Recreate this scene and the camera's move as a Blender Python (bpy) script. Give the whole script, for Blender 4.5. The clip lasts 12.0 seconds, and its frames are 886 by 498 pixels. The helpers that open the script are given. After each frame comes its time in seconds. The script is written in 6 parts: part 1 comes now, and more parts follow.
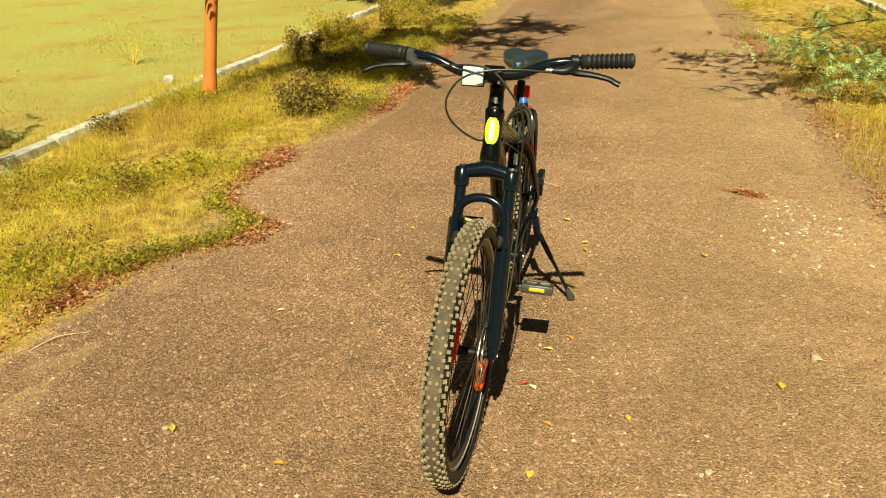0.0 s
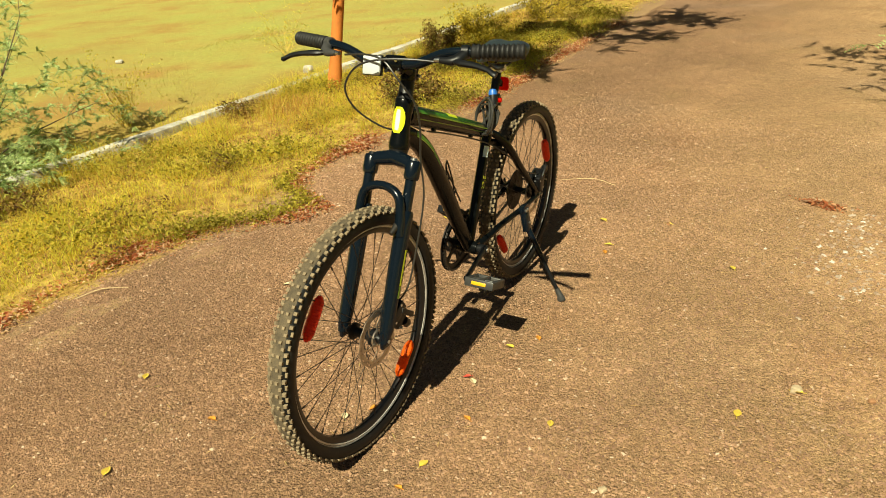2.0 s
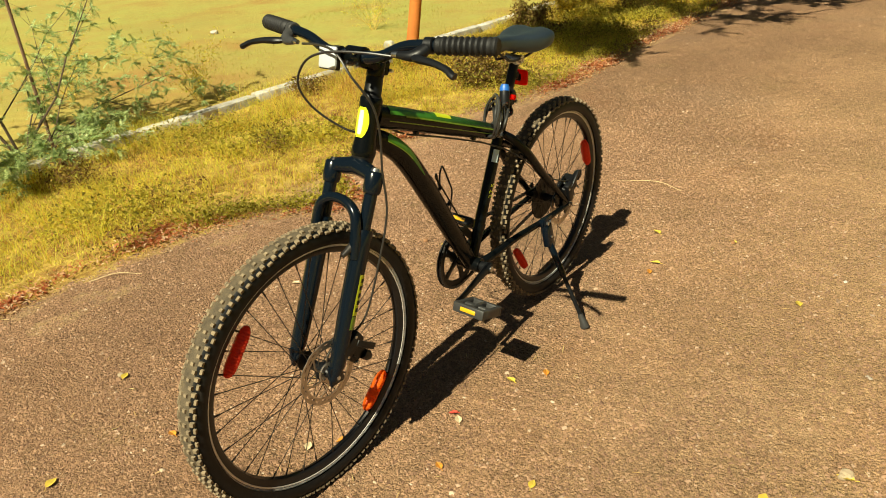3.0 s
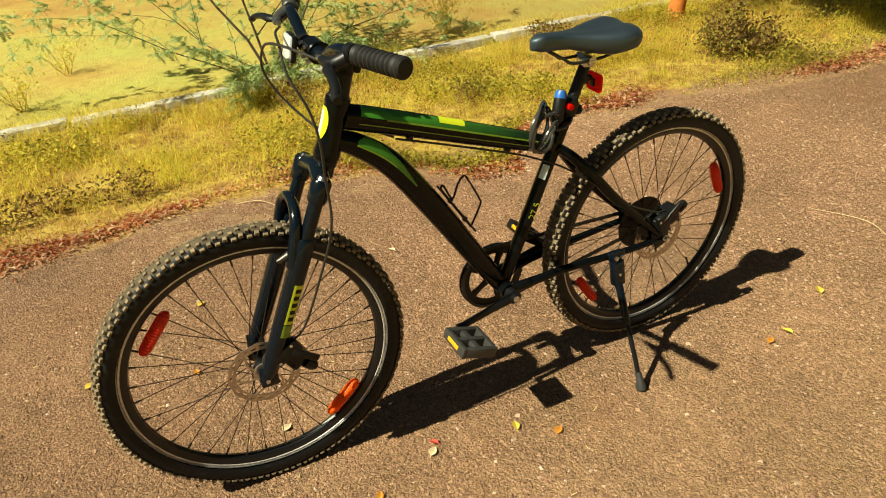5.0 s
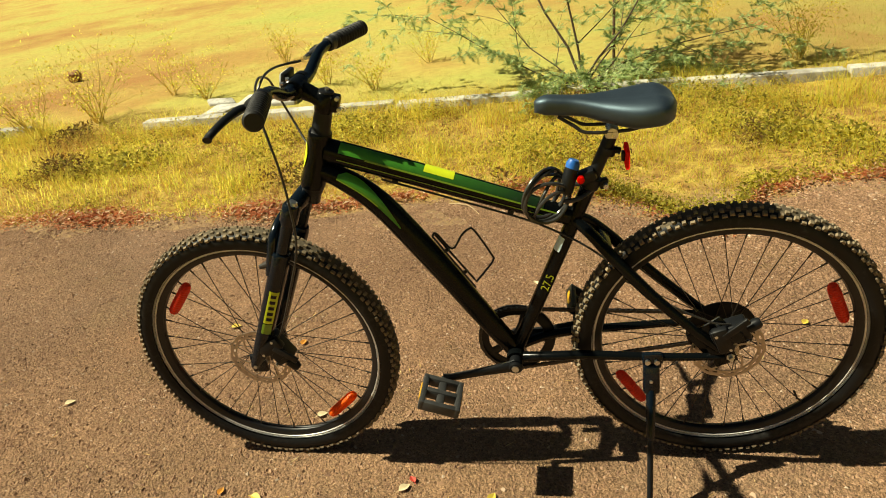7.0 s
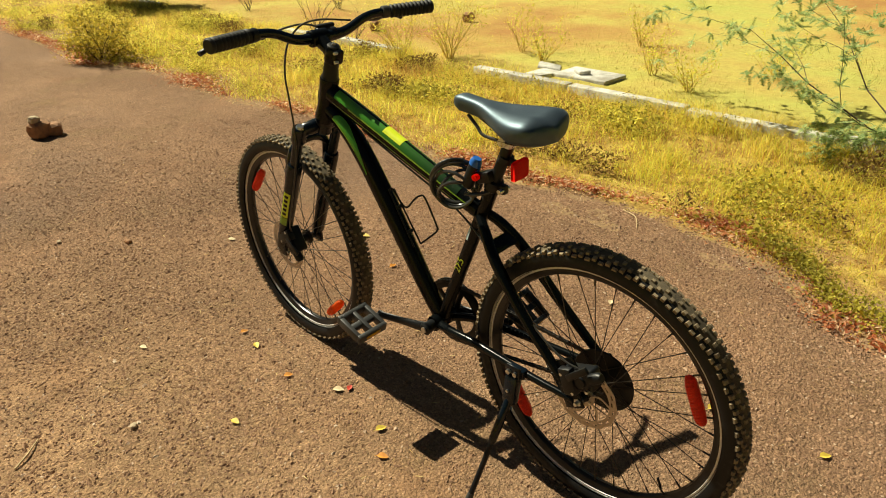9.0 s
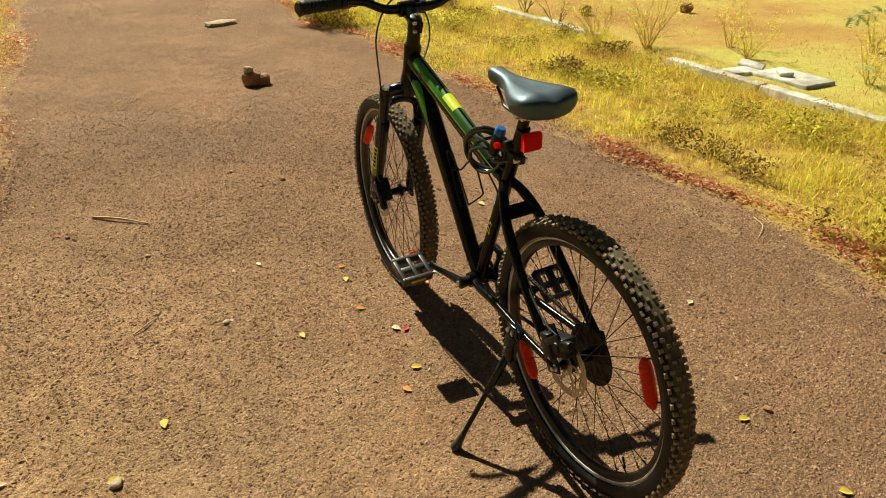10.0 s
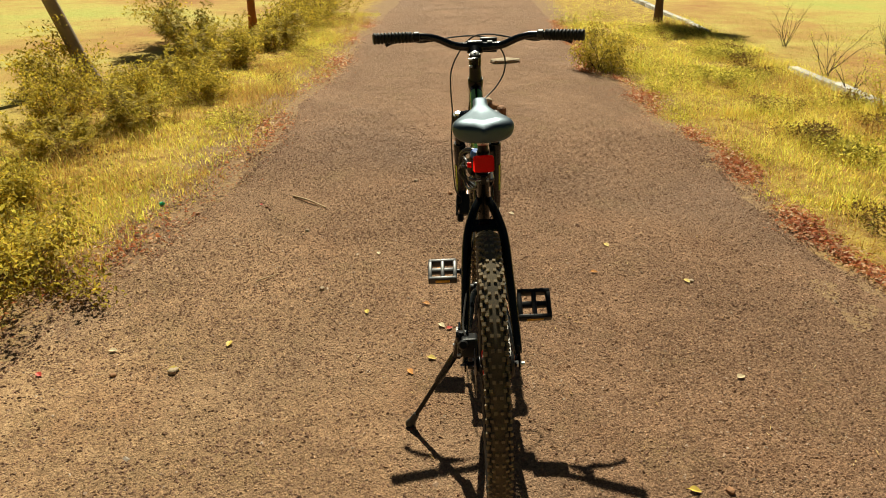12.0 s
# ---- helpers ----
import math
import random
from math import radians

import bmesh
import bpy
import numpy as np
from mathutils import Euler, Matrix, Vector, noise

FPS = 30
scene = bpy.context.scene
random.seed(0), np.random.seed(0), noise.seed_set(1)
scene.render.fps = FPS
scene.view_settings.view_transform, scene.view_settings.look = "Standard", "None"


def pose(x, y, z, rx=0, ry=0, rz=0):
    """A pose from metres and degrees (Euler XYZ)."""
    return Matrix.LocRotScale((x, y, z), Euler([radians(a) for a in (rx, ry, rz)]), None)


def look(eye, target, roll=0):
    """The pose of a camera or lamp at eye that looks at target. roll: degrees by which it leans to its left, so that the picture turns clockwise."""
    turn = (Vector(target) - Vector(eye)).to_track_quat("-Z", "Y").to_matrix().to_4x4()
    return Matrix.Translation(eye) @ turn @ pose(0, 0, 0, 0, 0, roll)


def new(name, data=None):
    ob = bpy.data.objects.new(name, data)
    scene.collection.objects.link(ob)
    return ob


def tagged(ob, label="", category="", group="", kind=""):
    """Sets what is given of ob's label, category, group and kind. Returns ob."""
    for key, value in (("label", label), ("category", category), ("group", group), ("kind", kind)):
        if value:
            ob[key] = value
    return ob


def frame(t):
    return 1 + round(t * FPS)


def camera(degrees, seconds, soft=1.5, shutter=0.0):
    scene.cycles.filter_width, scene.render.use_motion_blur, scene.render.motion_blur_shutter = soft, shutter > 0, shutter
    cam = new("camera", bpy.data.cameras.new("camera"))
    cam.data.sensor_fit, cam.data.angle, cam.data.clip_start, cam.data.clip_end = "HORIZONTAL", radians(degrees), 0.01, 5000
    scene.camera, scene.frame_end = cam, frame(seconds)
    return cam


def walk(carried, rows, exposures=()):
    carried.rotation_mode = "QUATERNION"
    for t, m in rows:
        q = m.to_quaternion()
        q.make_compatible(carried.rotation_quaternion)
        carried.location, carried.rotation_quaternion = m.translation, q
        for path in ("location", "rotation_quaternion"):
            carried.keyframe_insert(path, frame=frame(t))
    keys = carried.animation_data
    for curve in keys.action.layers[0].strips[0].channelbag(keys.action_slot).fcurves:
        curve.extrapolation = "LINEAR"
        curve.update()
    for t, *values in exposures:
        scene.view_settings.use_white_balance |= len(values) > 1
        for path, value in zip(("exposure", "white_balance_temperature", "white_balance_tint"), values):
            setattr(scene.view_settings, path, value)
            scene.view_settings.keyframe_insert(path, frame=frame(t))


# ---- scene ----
cam = camera(63.7, 12.0, 1.0)
PATH = [
    (0, (0.058, -0.061, 1.375), (0.022, 1.743, 0.512), -2.1),
    (0.5, (0.257, -0.095, 1.372), (0.018, 1.69, 0.503), -2.1),
    (1, (0.466, -0.115, 1.371), (0.043, 1.652, 0.536), -3.0),
    (1.5, (0.626, -0.119, 1.365), (0.152, 1.641, 0.541), -3.1),
    (2, (0.778, 0.004, 1.332), (0.238, 1.732, 0.482), -4.6),
    (2.5, (0.901, 0.164, 1.318), (0.22, 1.831, 0.448), -5.3),
    (3, (0.981, 0.403, 1.294), (0.174, 2.001, 0.404), -5.1),
    (3.5, (1.051, 0.577, 1.303), (0.133, 2.088, 0.369), -5.2),
    (3.7, (1.085, 0.631, 1.287), (0.068, 2.06, 0.326), -5.3),
    (5.3, (1.436, 1.181, 1.327), (-0.042, 2.118, 0.358), -4.7),
    (5.5, (1.478, 1.267, 1.317), (-0.062, 2.113, 0.362), -4.4),
    (6, (1.549, 1.495, 1.317), (-0.099, 2.074, 0.343), -4.4),
    (6.5, (1.597, 1.712, 1.305), (-0.154, 2.148, 0.442), -4.0),
    (6.7, (1.624, 1.789, 1.324), (-0.153, 2.071, 0.451), -5.3),
    (8.3, (1.634, 2.592, 1.333), (-0.057, 2.012, 0.435), -4.0),
    (8.5, (1.616, 2.714, 1.336), (-0.019, 2.017, 0.421), -2.7),
    (9, (1.593, 2.945, 1.324), (0.064, 2.009, 0.437), -0.3),
    (9.5, (1.558, 3.171, 1.339), (0.155, 2.081, 0.42), -1.1),
    (10, (1.431, 3.402, 1.336), (0.301, 2.036, 0.411), 0.4),
    (10.5, (1.332, 3.598, 1.34), (0.328, 2.076, 0.519), 1.2),
    (11, (1.18, 3.788, 1.357), (0.339, 2.19, 0.496), 2.2),
    (11.5, (0.943, 3.929, 1.362), (0.386, 2.217, 0.493), 1.3),
    (12, (0.754, 4.042, 1.358), (0.383, 2.256, 0.537), 0.3),
]
EXPOSURES = [(0.0, 0.88, 7500, -9), (3.5, 0.87, 7200, -3), (6.5, 0.86, 7150, -4), (9.5, 0.82, 6950, -1), (12.0, 0.66, 6700, 1)]
walk(cam, [(t, look(eye, target, roll)) for t, eye, target, roll in PATH], EXPOSURES)

# ---- light ----
SUN_TO = Vector((-0.085, -0.85, 1.0)).normalized()      # towards the sun
world = bpy.data.worlds.new("world")
scene.world = world
world.use_nodes = True
wn = world.node_tree
sky = wn.nodes.new("ShaderNodeTexSky")
sky.sky_type = "NISHITA"
sky.sun_disc = False
sky.sun_elevation = math.asin(SUN_TO.z)
sky.sun_rotation = math.atan2(SUN_TO.x, SUN_TO.y)
sky.dust_density = 2.0
wn.links.new(sky.outputs[0], wn.nodes["Background"].inputs[0])
wn.nodes["Background"].inputs[1].default_value = 0.012
sun_data = bpy.data.lights.new("sun", "SUN")
sun_data.energy = 5.0
sun_data.angle = radians(0.55)
sun_data.color = (1.0, 0.92, 0.78)
sun = new("sun", sun_data)
sun.matrix_world = look(SUN_TO * 30, (0, 0, 0))

# ---- materials ----


class Mat:
    """A node material with a principled shader and short ways to add nodes."""

    def __init__(self, name, rough=0.6, metal=0.0, spec=0.5):
        self.m = bpy.data.materials.new(name)
        self.m.use_nodes = True
        self.t = self.m.node_tree
        self.b = self.t.nodes["Principled BSDF"]
        self.b.inputs["Roughness"].default_value = rough
        self.b.inputs["Metallic"].default_value = metal
        self.b.inputs["Specular IOR Level"].default_value = spec
        self.coords = self.geometry = None

    def node(self, kind, **sets):
        n = self.t.nodes.new(kind)
        for k, v in sets.items():
            n.inputs[k.replace("_", " ")].default_value = v
        return n

    def link(self, a, b):
        self.t.links.new(a, b)

    def coord(self):
        self.coords = self.coords or self.t.nodes.new("ShaderNodeTexCoord")
        return self.coords.outputs["Object"]

    def position(self):
        self.geometry = self.geometry or self.t.nodes.new("ShaderNodeNewGeometry")
        return self.geometry.outputs["Position"]

    def island(self):
        self.geometry = self.geometry or self.t.nodes.new("ShaderNodeNewGeometry")
        return self.geometry.outputs["Random Per Island"]

    def noise(self, scale, detail=4, rough=0.6, where=None):
        n = self.node("ShaderNodeTexNoise", Scale=scale, Detail=detail, Roughness=rough)
        self.link(where if where is not None else self.coord(), n.inputs["Vector"])
        return n.outputs["Fac"]

    def voronoi(self, scale, what="Distance", where=None):
        n = self.node("ShaderNodeTexVoronoi", Scale=scale)
        self.link(where if where is not None else self.coord(), n.inputs["Vector"])
        return n.outputs[what]

    def ramp(self, fac, *stops):
        n = self.t.nodes.new("ShaderNodeValToRGB")
        e = n.color_ramp.elements
        while len(e) < len(stops):
            e.new(0.5)
        for el, (p, c) in zip(e, stops):
            el.position = p
            el.color = (*c, 1) if len(c) == 3 else c
        self.link(fac, n.inputs[0])
        return n.outputs[0]

    def step(self, fac, lo, hi):
        n = self.node("ShaderNodeMapRange")
        n.inputs["From Min"].default_value = lo
        n.inputs["From Max"].default_value = hi
        self.link(fac, n.inputs["Value"])
        return n.outputs[0]

    def mix(self, fac, a, b, blend="MIX"):
        n = self.t.nodes.new("ShaderNodeMix")
        n.data_type = "RGBA"
        n.blend_type = blend
        for socket, v in ((n.inputs[0], fac), (n.inputs[6], a), (n.inputs[7], b)):
            if isinstance(v, (int, float)):
                socket.default_value = v
            elif isinstance(v, tuple):
                socket.default_value = (*v, 1)
            else:
                self.link(v, socket)
        return n.outputs[2]

    def math(self, op, a, b=0.0):
        n = self.t.nodes.new("ShaderNodeMath")
        n.operation = op
        for s, v in ((n.inputs[0], a), (n.inputs[1], b)):
            if isinstance(v, (int, float)):
                s.default_value = v
            else:
                self.link(v, s)
        return n.outputs[0]

    def color(self, v):
        if isinstance(v, tuple):
            self.b.inputs["Base Color"].default_value = (*v, 1)
        else:
            self.link(v, self.b.inputs["Base Color"])
        return self

    def rough(self, v):
        self.link(v, self.b.inputs["Roughness"])
        return self

    def bump(self, h, strength=0.5, distance=0.002):
        n = self.node("ShaderNodeBump", Strength=strength, Distance=distance)
        self.link(h, n.inputs["Height"])
        self.link(n.outputs[0], self.b.inputs["Normal"])
        return self

    def thin(self, amount=0.35):
        """Light that comes through thin leaves and blades."""
        tr = self.t.nodes.new("ShaderNodeBsdfTranslucent")
        src = self.b.inputs["Base Color"]
        if src.links:
            self.link(src.links[0].from_socket, tr.inputs[0])
        else:
            tr.inputs[0].default_value = src.default_value
        mx = self.t.nodes.new("ShaderNodeMixShader")
        mx.inputs[0].default_value = amount
        self.link(self.b.outputs[0], mx.inputs[1])
        self.link(tr.outputs[0], mx.inputs[2])
        self.link(mx.outputs[0], self.t.nodes["Material Output"].inputs[0])
        return self


def grained(name, c, rough=0.5, metal=0.0, scale=60, vary=0.25, bump=0.1, spec=0.5):
    """A plain colour with grain at two sizes, slight wear and relief."""
    m = Mat(name, rough, metal, spec)
    f = m.math("ADD", m.math("MULTIPLY", m.noise(scale, 5), 0.6), m.math("MULTIPLY", m.noise(scale * 0.12, 3), 0.4))
    lo = tuple(v * (1 - vary) for v in c)
    hi = tuple(min(1, v * (1 + vary)) for v in c)
    m.color(m.ramp(f, (0.3, lo), (0.7, hi)))
    m.rough(m.math("ADD", m.math("MULTIPLY", f, 0.24), rough - 0.12))
    if bump:
        m.bump(m.noise(scale * 3, 3), bump, 0.001)
    return m.m


def dusty(name, c, dust, rough, lo=0.45, hi=0.7, spec=0.5, scale=9, metal=0.0):
    """A dark paint or rubber with road dust lying on it in patches."""
    m = Mat(name, rough, metal, spec)
    f = m.math("ADD", m.math("MULTIPLY", m.noise(scale, 4), 0.55), m.math("MULTIPLY", m.noise(scale * 14, 4), 0.45))
    k = m.step(f, lo, hi)
    m.color(m.mix(k, c, dust))
    m.rough(m.math("ADD", m.math("MULTIPLY", k, 0.35), rough))
    m.bump(m.noise(scale * 30, 3), 0.12, 0.0008)
    return m.m


M_PAINT = dusty("black_frame_paint", (0.0025, 0.0032, 0.0035), (0.016, 0.015, 0.012), 0.2, 0.62, 1.0, 0.18, 12)
M_FORK = dusty("dark_fork_paint", (0.003, 0.006, 0.010), (0.018, 0.018, 0.018), 0.17, 0.62, 1.0, 0.32, 14)
M_BLACK = grained("black_plastic", (0.0055, 0.006, 0.007), 0.42, 0, 90, 0.3, 0.2, 0.28)
M_GREY = grained("grey_plastic", (0.035, 0.035, 0.034), 0.42, 0, 70, 0.3, 0.2, 0.4)
M_RUBBER = grained("grip_rubber", (0.011, 0.011, 0.011), 0.6, 0, 120, 0.35, 0.4, 0.35)
M_STEEL = grained("bright_steel", (0.55, 0.55, 0.53), 0.28, 1.0, 60, 0.2, 0.1)
M_DARKSTEEL = grained("dark_steel", (0.06, 0.055, 0.05), 0.4, 0.8, 80, 0.35, 0.2)
M_SPOKE = grained("spoke_steel", (0.05, 0.04, 0.032), 0.45, 0.6, 40, 0.3, 0)
M_RIM = dusty("black_rim", (0.007, 0.007, 0.008), (0.06, 0.05, 0.04), 0.3, 0.55, 1.0, 0.4, 20)
M_RIMEDGE = grained("brake_track", (0.66, 0.64, 0.61), 0.4, 0.3, 90, 0.2, 0.1)
M_DISC = grained("brake_disc_steel", (0.42, 0.36, 0.30), 0.35, 0.9, 90, 0.25, 0.1)
M_TREAD = dusty("dusty_tread", (0.075, 0.060, 0.043), (0.33, 0.255, 0.16), 0.85, 0.26, 0.72, 0.2, 30)
# darker copy of the tread colour between the knobs, so they stand out
M_GROOVE = dusty("tyre_groove", (0.034, 0.029, 0.022), (0.19, 0.147, 0.092), 0.85, 0.32, 0.80, 0.2, 30)
M_WALL = dusty("tyre_side", (0.0055, 0.006, 0.0065), (0.085, 0.08, 0.07), 0.5, 0.54, 1.0, 0.25, 7)


def lens_plastic(name, c, through_light=0.5):
    """Moulded reflector plastic: clear colour, fine facets, light comes through."""
    m = Mat(name, 0.3, 0.0, 0.3)
    m.color(m.mix(m.voronoi(420), c, tuple(v * 0.75 for v in c)))
    m.bump(m.voronoi(420), 0.3, 0.001)
    m.thin(through_light)
    return m.m


M_RED = lens_plastic("red_reflector", (1.0, 0.07, 0.035), 0.4)
M_ORANGE = lens_plastic("orange_reflector", (1.0, 0.18, 0.02))
M_TAIL = lens_plastic("red_tail_reflector", (0.95, 0.012, 0.012), 0.7)
M_AMBER = grained("amber_reflector", (0.62, 0.33, 0.02), 0.3, 0, 200, 0.2, 0.3)
M_WHITE = grained("white_reflector", (0.46, 0.50, 0.52), 0.3, 0, 180, 0.1, 0.3)
M_YELLOW = grained("yellow_decal", (0.58, 0.66, 0.03), 0.3, 0, 50, 0.1, 0)
M_GREENLINE = grained("green_decal", (0.18, 0.30, 0.02), 0.3, 0, 50, 0.2, 0)
M_STICKER = grained("pale_sticker", (0.55, 0.68, 0.72), 0.35, 0, 60, 0.15, 0)
M_BLUE = grained("blue_plastic", (0.015, 0.11, 0.42), 0.4, 0, 60, 0.2, 0.1)
M_CABLE = grained("black_cable", (0.02, 0.018, 0.016), 0.4, 0, 60, 0.3, 0)
M_COIL = grained("clear_coil_sleeve", (0.035, 0.035, 0.033), 0.22, 0, 60, 0.3, 0)

m = Mat("green_fade_paint", 0.22)
ys = m.t.nodes.new("ShaderNodeSeparateXYZ")
m.link(m.coord(), ys.inputs[0])
fade = m.step(ys.outputs["Y"], -0.42, -0.80)
m.color(m.mix(m.math("MULTIPLY", fade, m.math("ADD", 0.6, m.math("MULTIPLY", m.noise(40), 0.6))), (0.010, 0.026, 0.010), (0.065, 0.27, 0.025)))
M_GREEN = m.m

# black cover; the sky's blue reflection is put into base, sheen and specular tints
m = Mat("saddle_cover", 0.42, 0, 1.0)
m.b.inputs["Sheen Weight"].default_value = 0.05
m.b.inputs["IOR"].default_value = 1.62
m.b.inputs["Sheen Roughness"].default_value = 0.35
m.b.inputs["Sheen Tint"].default_value = (0.72, 0.88, 1.0, 1)
m.b.inputs["Specular Tint"].default_value = (0.60, 0.84, 1.0, 1)
m.color(m.ramp(m.noise(120, 5), (0.3, (0.006, 0.009, 0.014)), (0.7, (0.010, 0.014, 0.021))))
m.rough(m.math("ADD", 0.43, m.math("MULTIPLY", m.noise(9, 3), 0.14)))
m.bump(m.voronoi(520), 0.18, 0.0008)
M_SADDLE = m.m

# road: worn bitumen with dusty brown chippings
m = Mat("worn_chip_road", 0.9, 0, 0.2)
p = m.position()
warp = m.t.nodes.new("ShaderNodeVectorMath")
warp.operation = "MULTIPLY_ADD"
wn_ = m.node("ShaderNodeTexNoise", Scale=90.0, Detail=2.0)
m.link(p, wn_.inputs["Vector"])
m.link(wn_.outputs["Color"], warp.inputs[0])
warp.inputs[1].default_value = (0.012, 0.012, 0.012)
m.link(p, warp.inputs[2])
q = warp.outputs[0]
v1d = m.voronoi(115, "Distance", q)
sep = m.t.nodes.new("ShaderNodeSeparateColor")
m.link(m.voronoi(115, "Color", q), sep.inputs[0])
sep2 = m.t.nodes.new("ShaderNodeSeparateColor")
m.link(m.voronoi(270, "Color", q), sep2.inputs[0])
v2d = m.voronoi(270, "Distance", q)
across = m.t.nodes.new("ShaderNodeVectorMath")
across.operation = "DOT_PRODUCT"
m.link(p, across.inputs[0])
across.inputs[1].default_value = (0.9724, -0.2334, 0)
along = m.t.nodes.new("ShaderNodeVectorMath")
along.operation = "DOT_PRODUCT"
m.link(p, along.inputs[0])
along.inputs[1].default_value = (0.2334, 0.9724, 0)
stony = m.step(m.math("ADD", m.math("MULTIPLY", m.noise(1.3, 5, 0.6, p), 0.6), m.math("MULTIPLY", m.noise(9, 4, 0.6, p), 0.4)), 0.38, 0.56)
chips = m.ramp(sep.outputs[0], (0.0, (0.144, 0.086, 0.054)), (0.3, (0.234, 0.138, 0.082)), (0.7, (0.324, 0.194, 0.112)), (0.98, (0.359, 0.238, 0.144)))
fines = m.ramp(sep2.outputs[1], (0.0, (0.142, 0.083, 0.050)), (0.3, (0.240, 0.141, 0.080)), (0.8, (0.328, 0.195, 0.109)), (1.0, (0.445, 0.293, 0.179)))
stone = m.math("MULTIPLY", m.step(sep.outputs[2], 0.50, 0.56), m.step(v1d, 0.58, 0.42))
c = m.mix(m.math("MULTIPLY", stone, m.math("ADD", 0.25, m.math("MULTIPLY", stony, 0.75))), fines, chips)
dust = m.ramp(m.noise(0.9, 5, 0.6, p), (0.3, (0.248, 0.138, 0.074)), (0.5, (0.294, 0.177, 0.098)), (0.7, (0.335, 0.216, 0.126)))
c = m.mix(m.math("MULTIPLY", m.step(m.noise(4.5, 6, 0.68, p), 0.40, 0.75), 0.5), c, dust)
sandy = m.step(m.math("ADD", across.outputs["Value"], m.math("MULTIPLY", m.noise(1.1, 5, 0.65, p), 1.8)), 0.2, 2.0)
sandy = m.math("MULTIPLY", sandy, m.step(m.math("ADD", along.outputs["Value"], m.noise(1.5, 4, 0.6, p)), 0.3, 2.6))
c = m.mix(m.math("MULTIPLY", sandy, 0.66), c, m.ramp(m.noise(26, 6, 0.7, p), (0.33, (0.300, 0.190, 0.095)), (0.52, (0.464, 0.308, 0.156)), (0.68, (0.589, 0.414, 0.224))))
c = m.mix(m.math("MULTIPLY", m.step(m.noise(2.6, 5, 0.65, p), 0.55, 0.74), 0.4), c, (0.337, 0.238, 0.107))
c = m.mix(m.math("MULTIPLY", m.step(m.noise(1.7, 5, 0.65, p), 0.44, 0.30), 0.4), c, (0.297, 0.152, 0.077))
c = m.mix(m.math("MULTIPLY", m.step(m.noise(0.55, 4, 0.55, p), 0.52, 0.68), 0.35), c, (0.234, 0.169, 0.131))
# dark between the chips: bitumen, with the grains' shade painted in
gap = m.math("MULTIPLY", m.step(m.math("ADD", v1d, m.math("MULTIPLY", v2d, 0.35)), 0.62, 0.82), m.math("ADD", 0.02, m.math("MULTIPLY", stony, 0.22)))
c = m.mix(gap, c, (0.055, 0.034, 0.022))
c = m.mix(0.55, c, m.ramp(sep2.outputs[2], (0.0, (0.45, 0.42, 0.40)), (0.28, (1.08, 1.03, 1.00)), (0.72, (1.24, 1.20, 1.18)), (0.97, (1.75, 1.72, 1.66))), "MULTIPLY")
c = m.mix(0.40, c, m.ramp(sep.outputs[1], (0.0, (0.55, 0.52, 0.50)), (0.30, (0.95, 0.95, 0.95)), (0.75, (1.02, 1.0, 0.98)), (0.98, (1.45, 1.42, 1.38))), "MULTIPLY")
c = m.mix(1.0, c, (0.90, 0.89, 0.90), "MULTIPLY")
m.color(c)
grain = m.math("ADD", m.math("MULTIPLY", m.math("SUBTRACT", 1.0, v1d), 0.55), m.math("MULTIPLY", m.math("SUBTRACT", 1.0, v2d), 0.14))
grain = m.math("ADD", grain, m.math("MULTIPLY", m.noise(150, 4, 0.72, p), 1.1))
h = m.math("MULTIPLY", grain, m.math("MULTIPLY", m.math("ADD", 0.45, m.math("MULTIPLY", stony, 0.55)), m.math("SUBTRACT", 1.0, m.math("MULTIPLY", sandy, 0.35))))
m.bump(h, 1.0, 0.0125)
M_ROAD = m.m

# verge earth and field, with dry short growth
m = Mat("dry_ground", 0.95, 0, 0.15)
p = m.position()
uv = m.t.nodes.new("ShaderNodeVectorMath")
uv.operation = "DOT_PRODUCT"
m.link(p, uv.inputs[0])
uv.inputs[1].default_value = (0.9724, -0.2334, 0)
u = uv.outputs["Value"]
soil = m.ramp(m.noise(9, 5, 0.65, p), (0.3, (0.16, 0.080, 0.028)), (0.45, (0.31, 0.185, 0.050)), (0.58, (0.45, 0.32, 0.075)), (0.8, (0.56, 0.46, 0.10)))
f1 = m.math("ADD", m.math("MULTIPLY", m.noise(0.26, 5, 0.55, p), 0.75), m.math("MULTIPLY", m.noise(1.6, 4, 0.6, p), 0.25))
field = m.ramp(f1, (0.39, (0.407, 0.210, 0.072)), (0.47, (0.489, 0.328, 0.094)), (0.53, (0.522, 0.437, 0.115)), (0.63, (0.465, 0.470, 0.115)), (0.75, (0.391, 0.437, 0.104)))
sv = m.t.nodes.new("ShaderNodeVectorMath")
sv.operation = "DOT_PRODUCT"
m.link(p, sv.inputs[0])
sv.inputs[1].default_value = (0.2334, 0.9724, 0)
worn = m.step(m.math("ADD", sv.outputs["Value"], m.math("MULTIPLY", m.noise(0.4, 4, 0.6, p), 6.0)), 4.0, 8.5)
field = m.mix(m.math("MULTIPLY", worn, 0.75), field, m.ramp(m.noise(0.8, 5, 0.6, p), (0.33, (0.344, 0.231, 0.068)), (0.45, (0.361, 0.323, 0.088)), (0.62, (0.340, 0.357, 0.095))))
field = m.mix(m.math("MULTIPLY", m.step(m.noise(14, 5, 0.7, p), 0.42, 0.75), 0.45), field, (0.244, 0.185, 0.052))
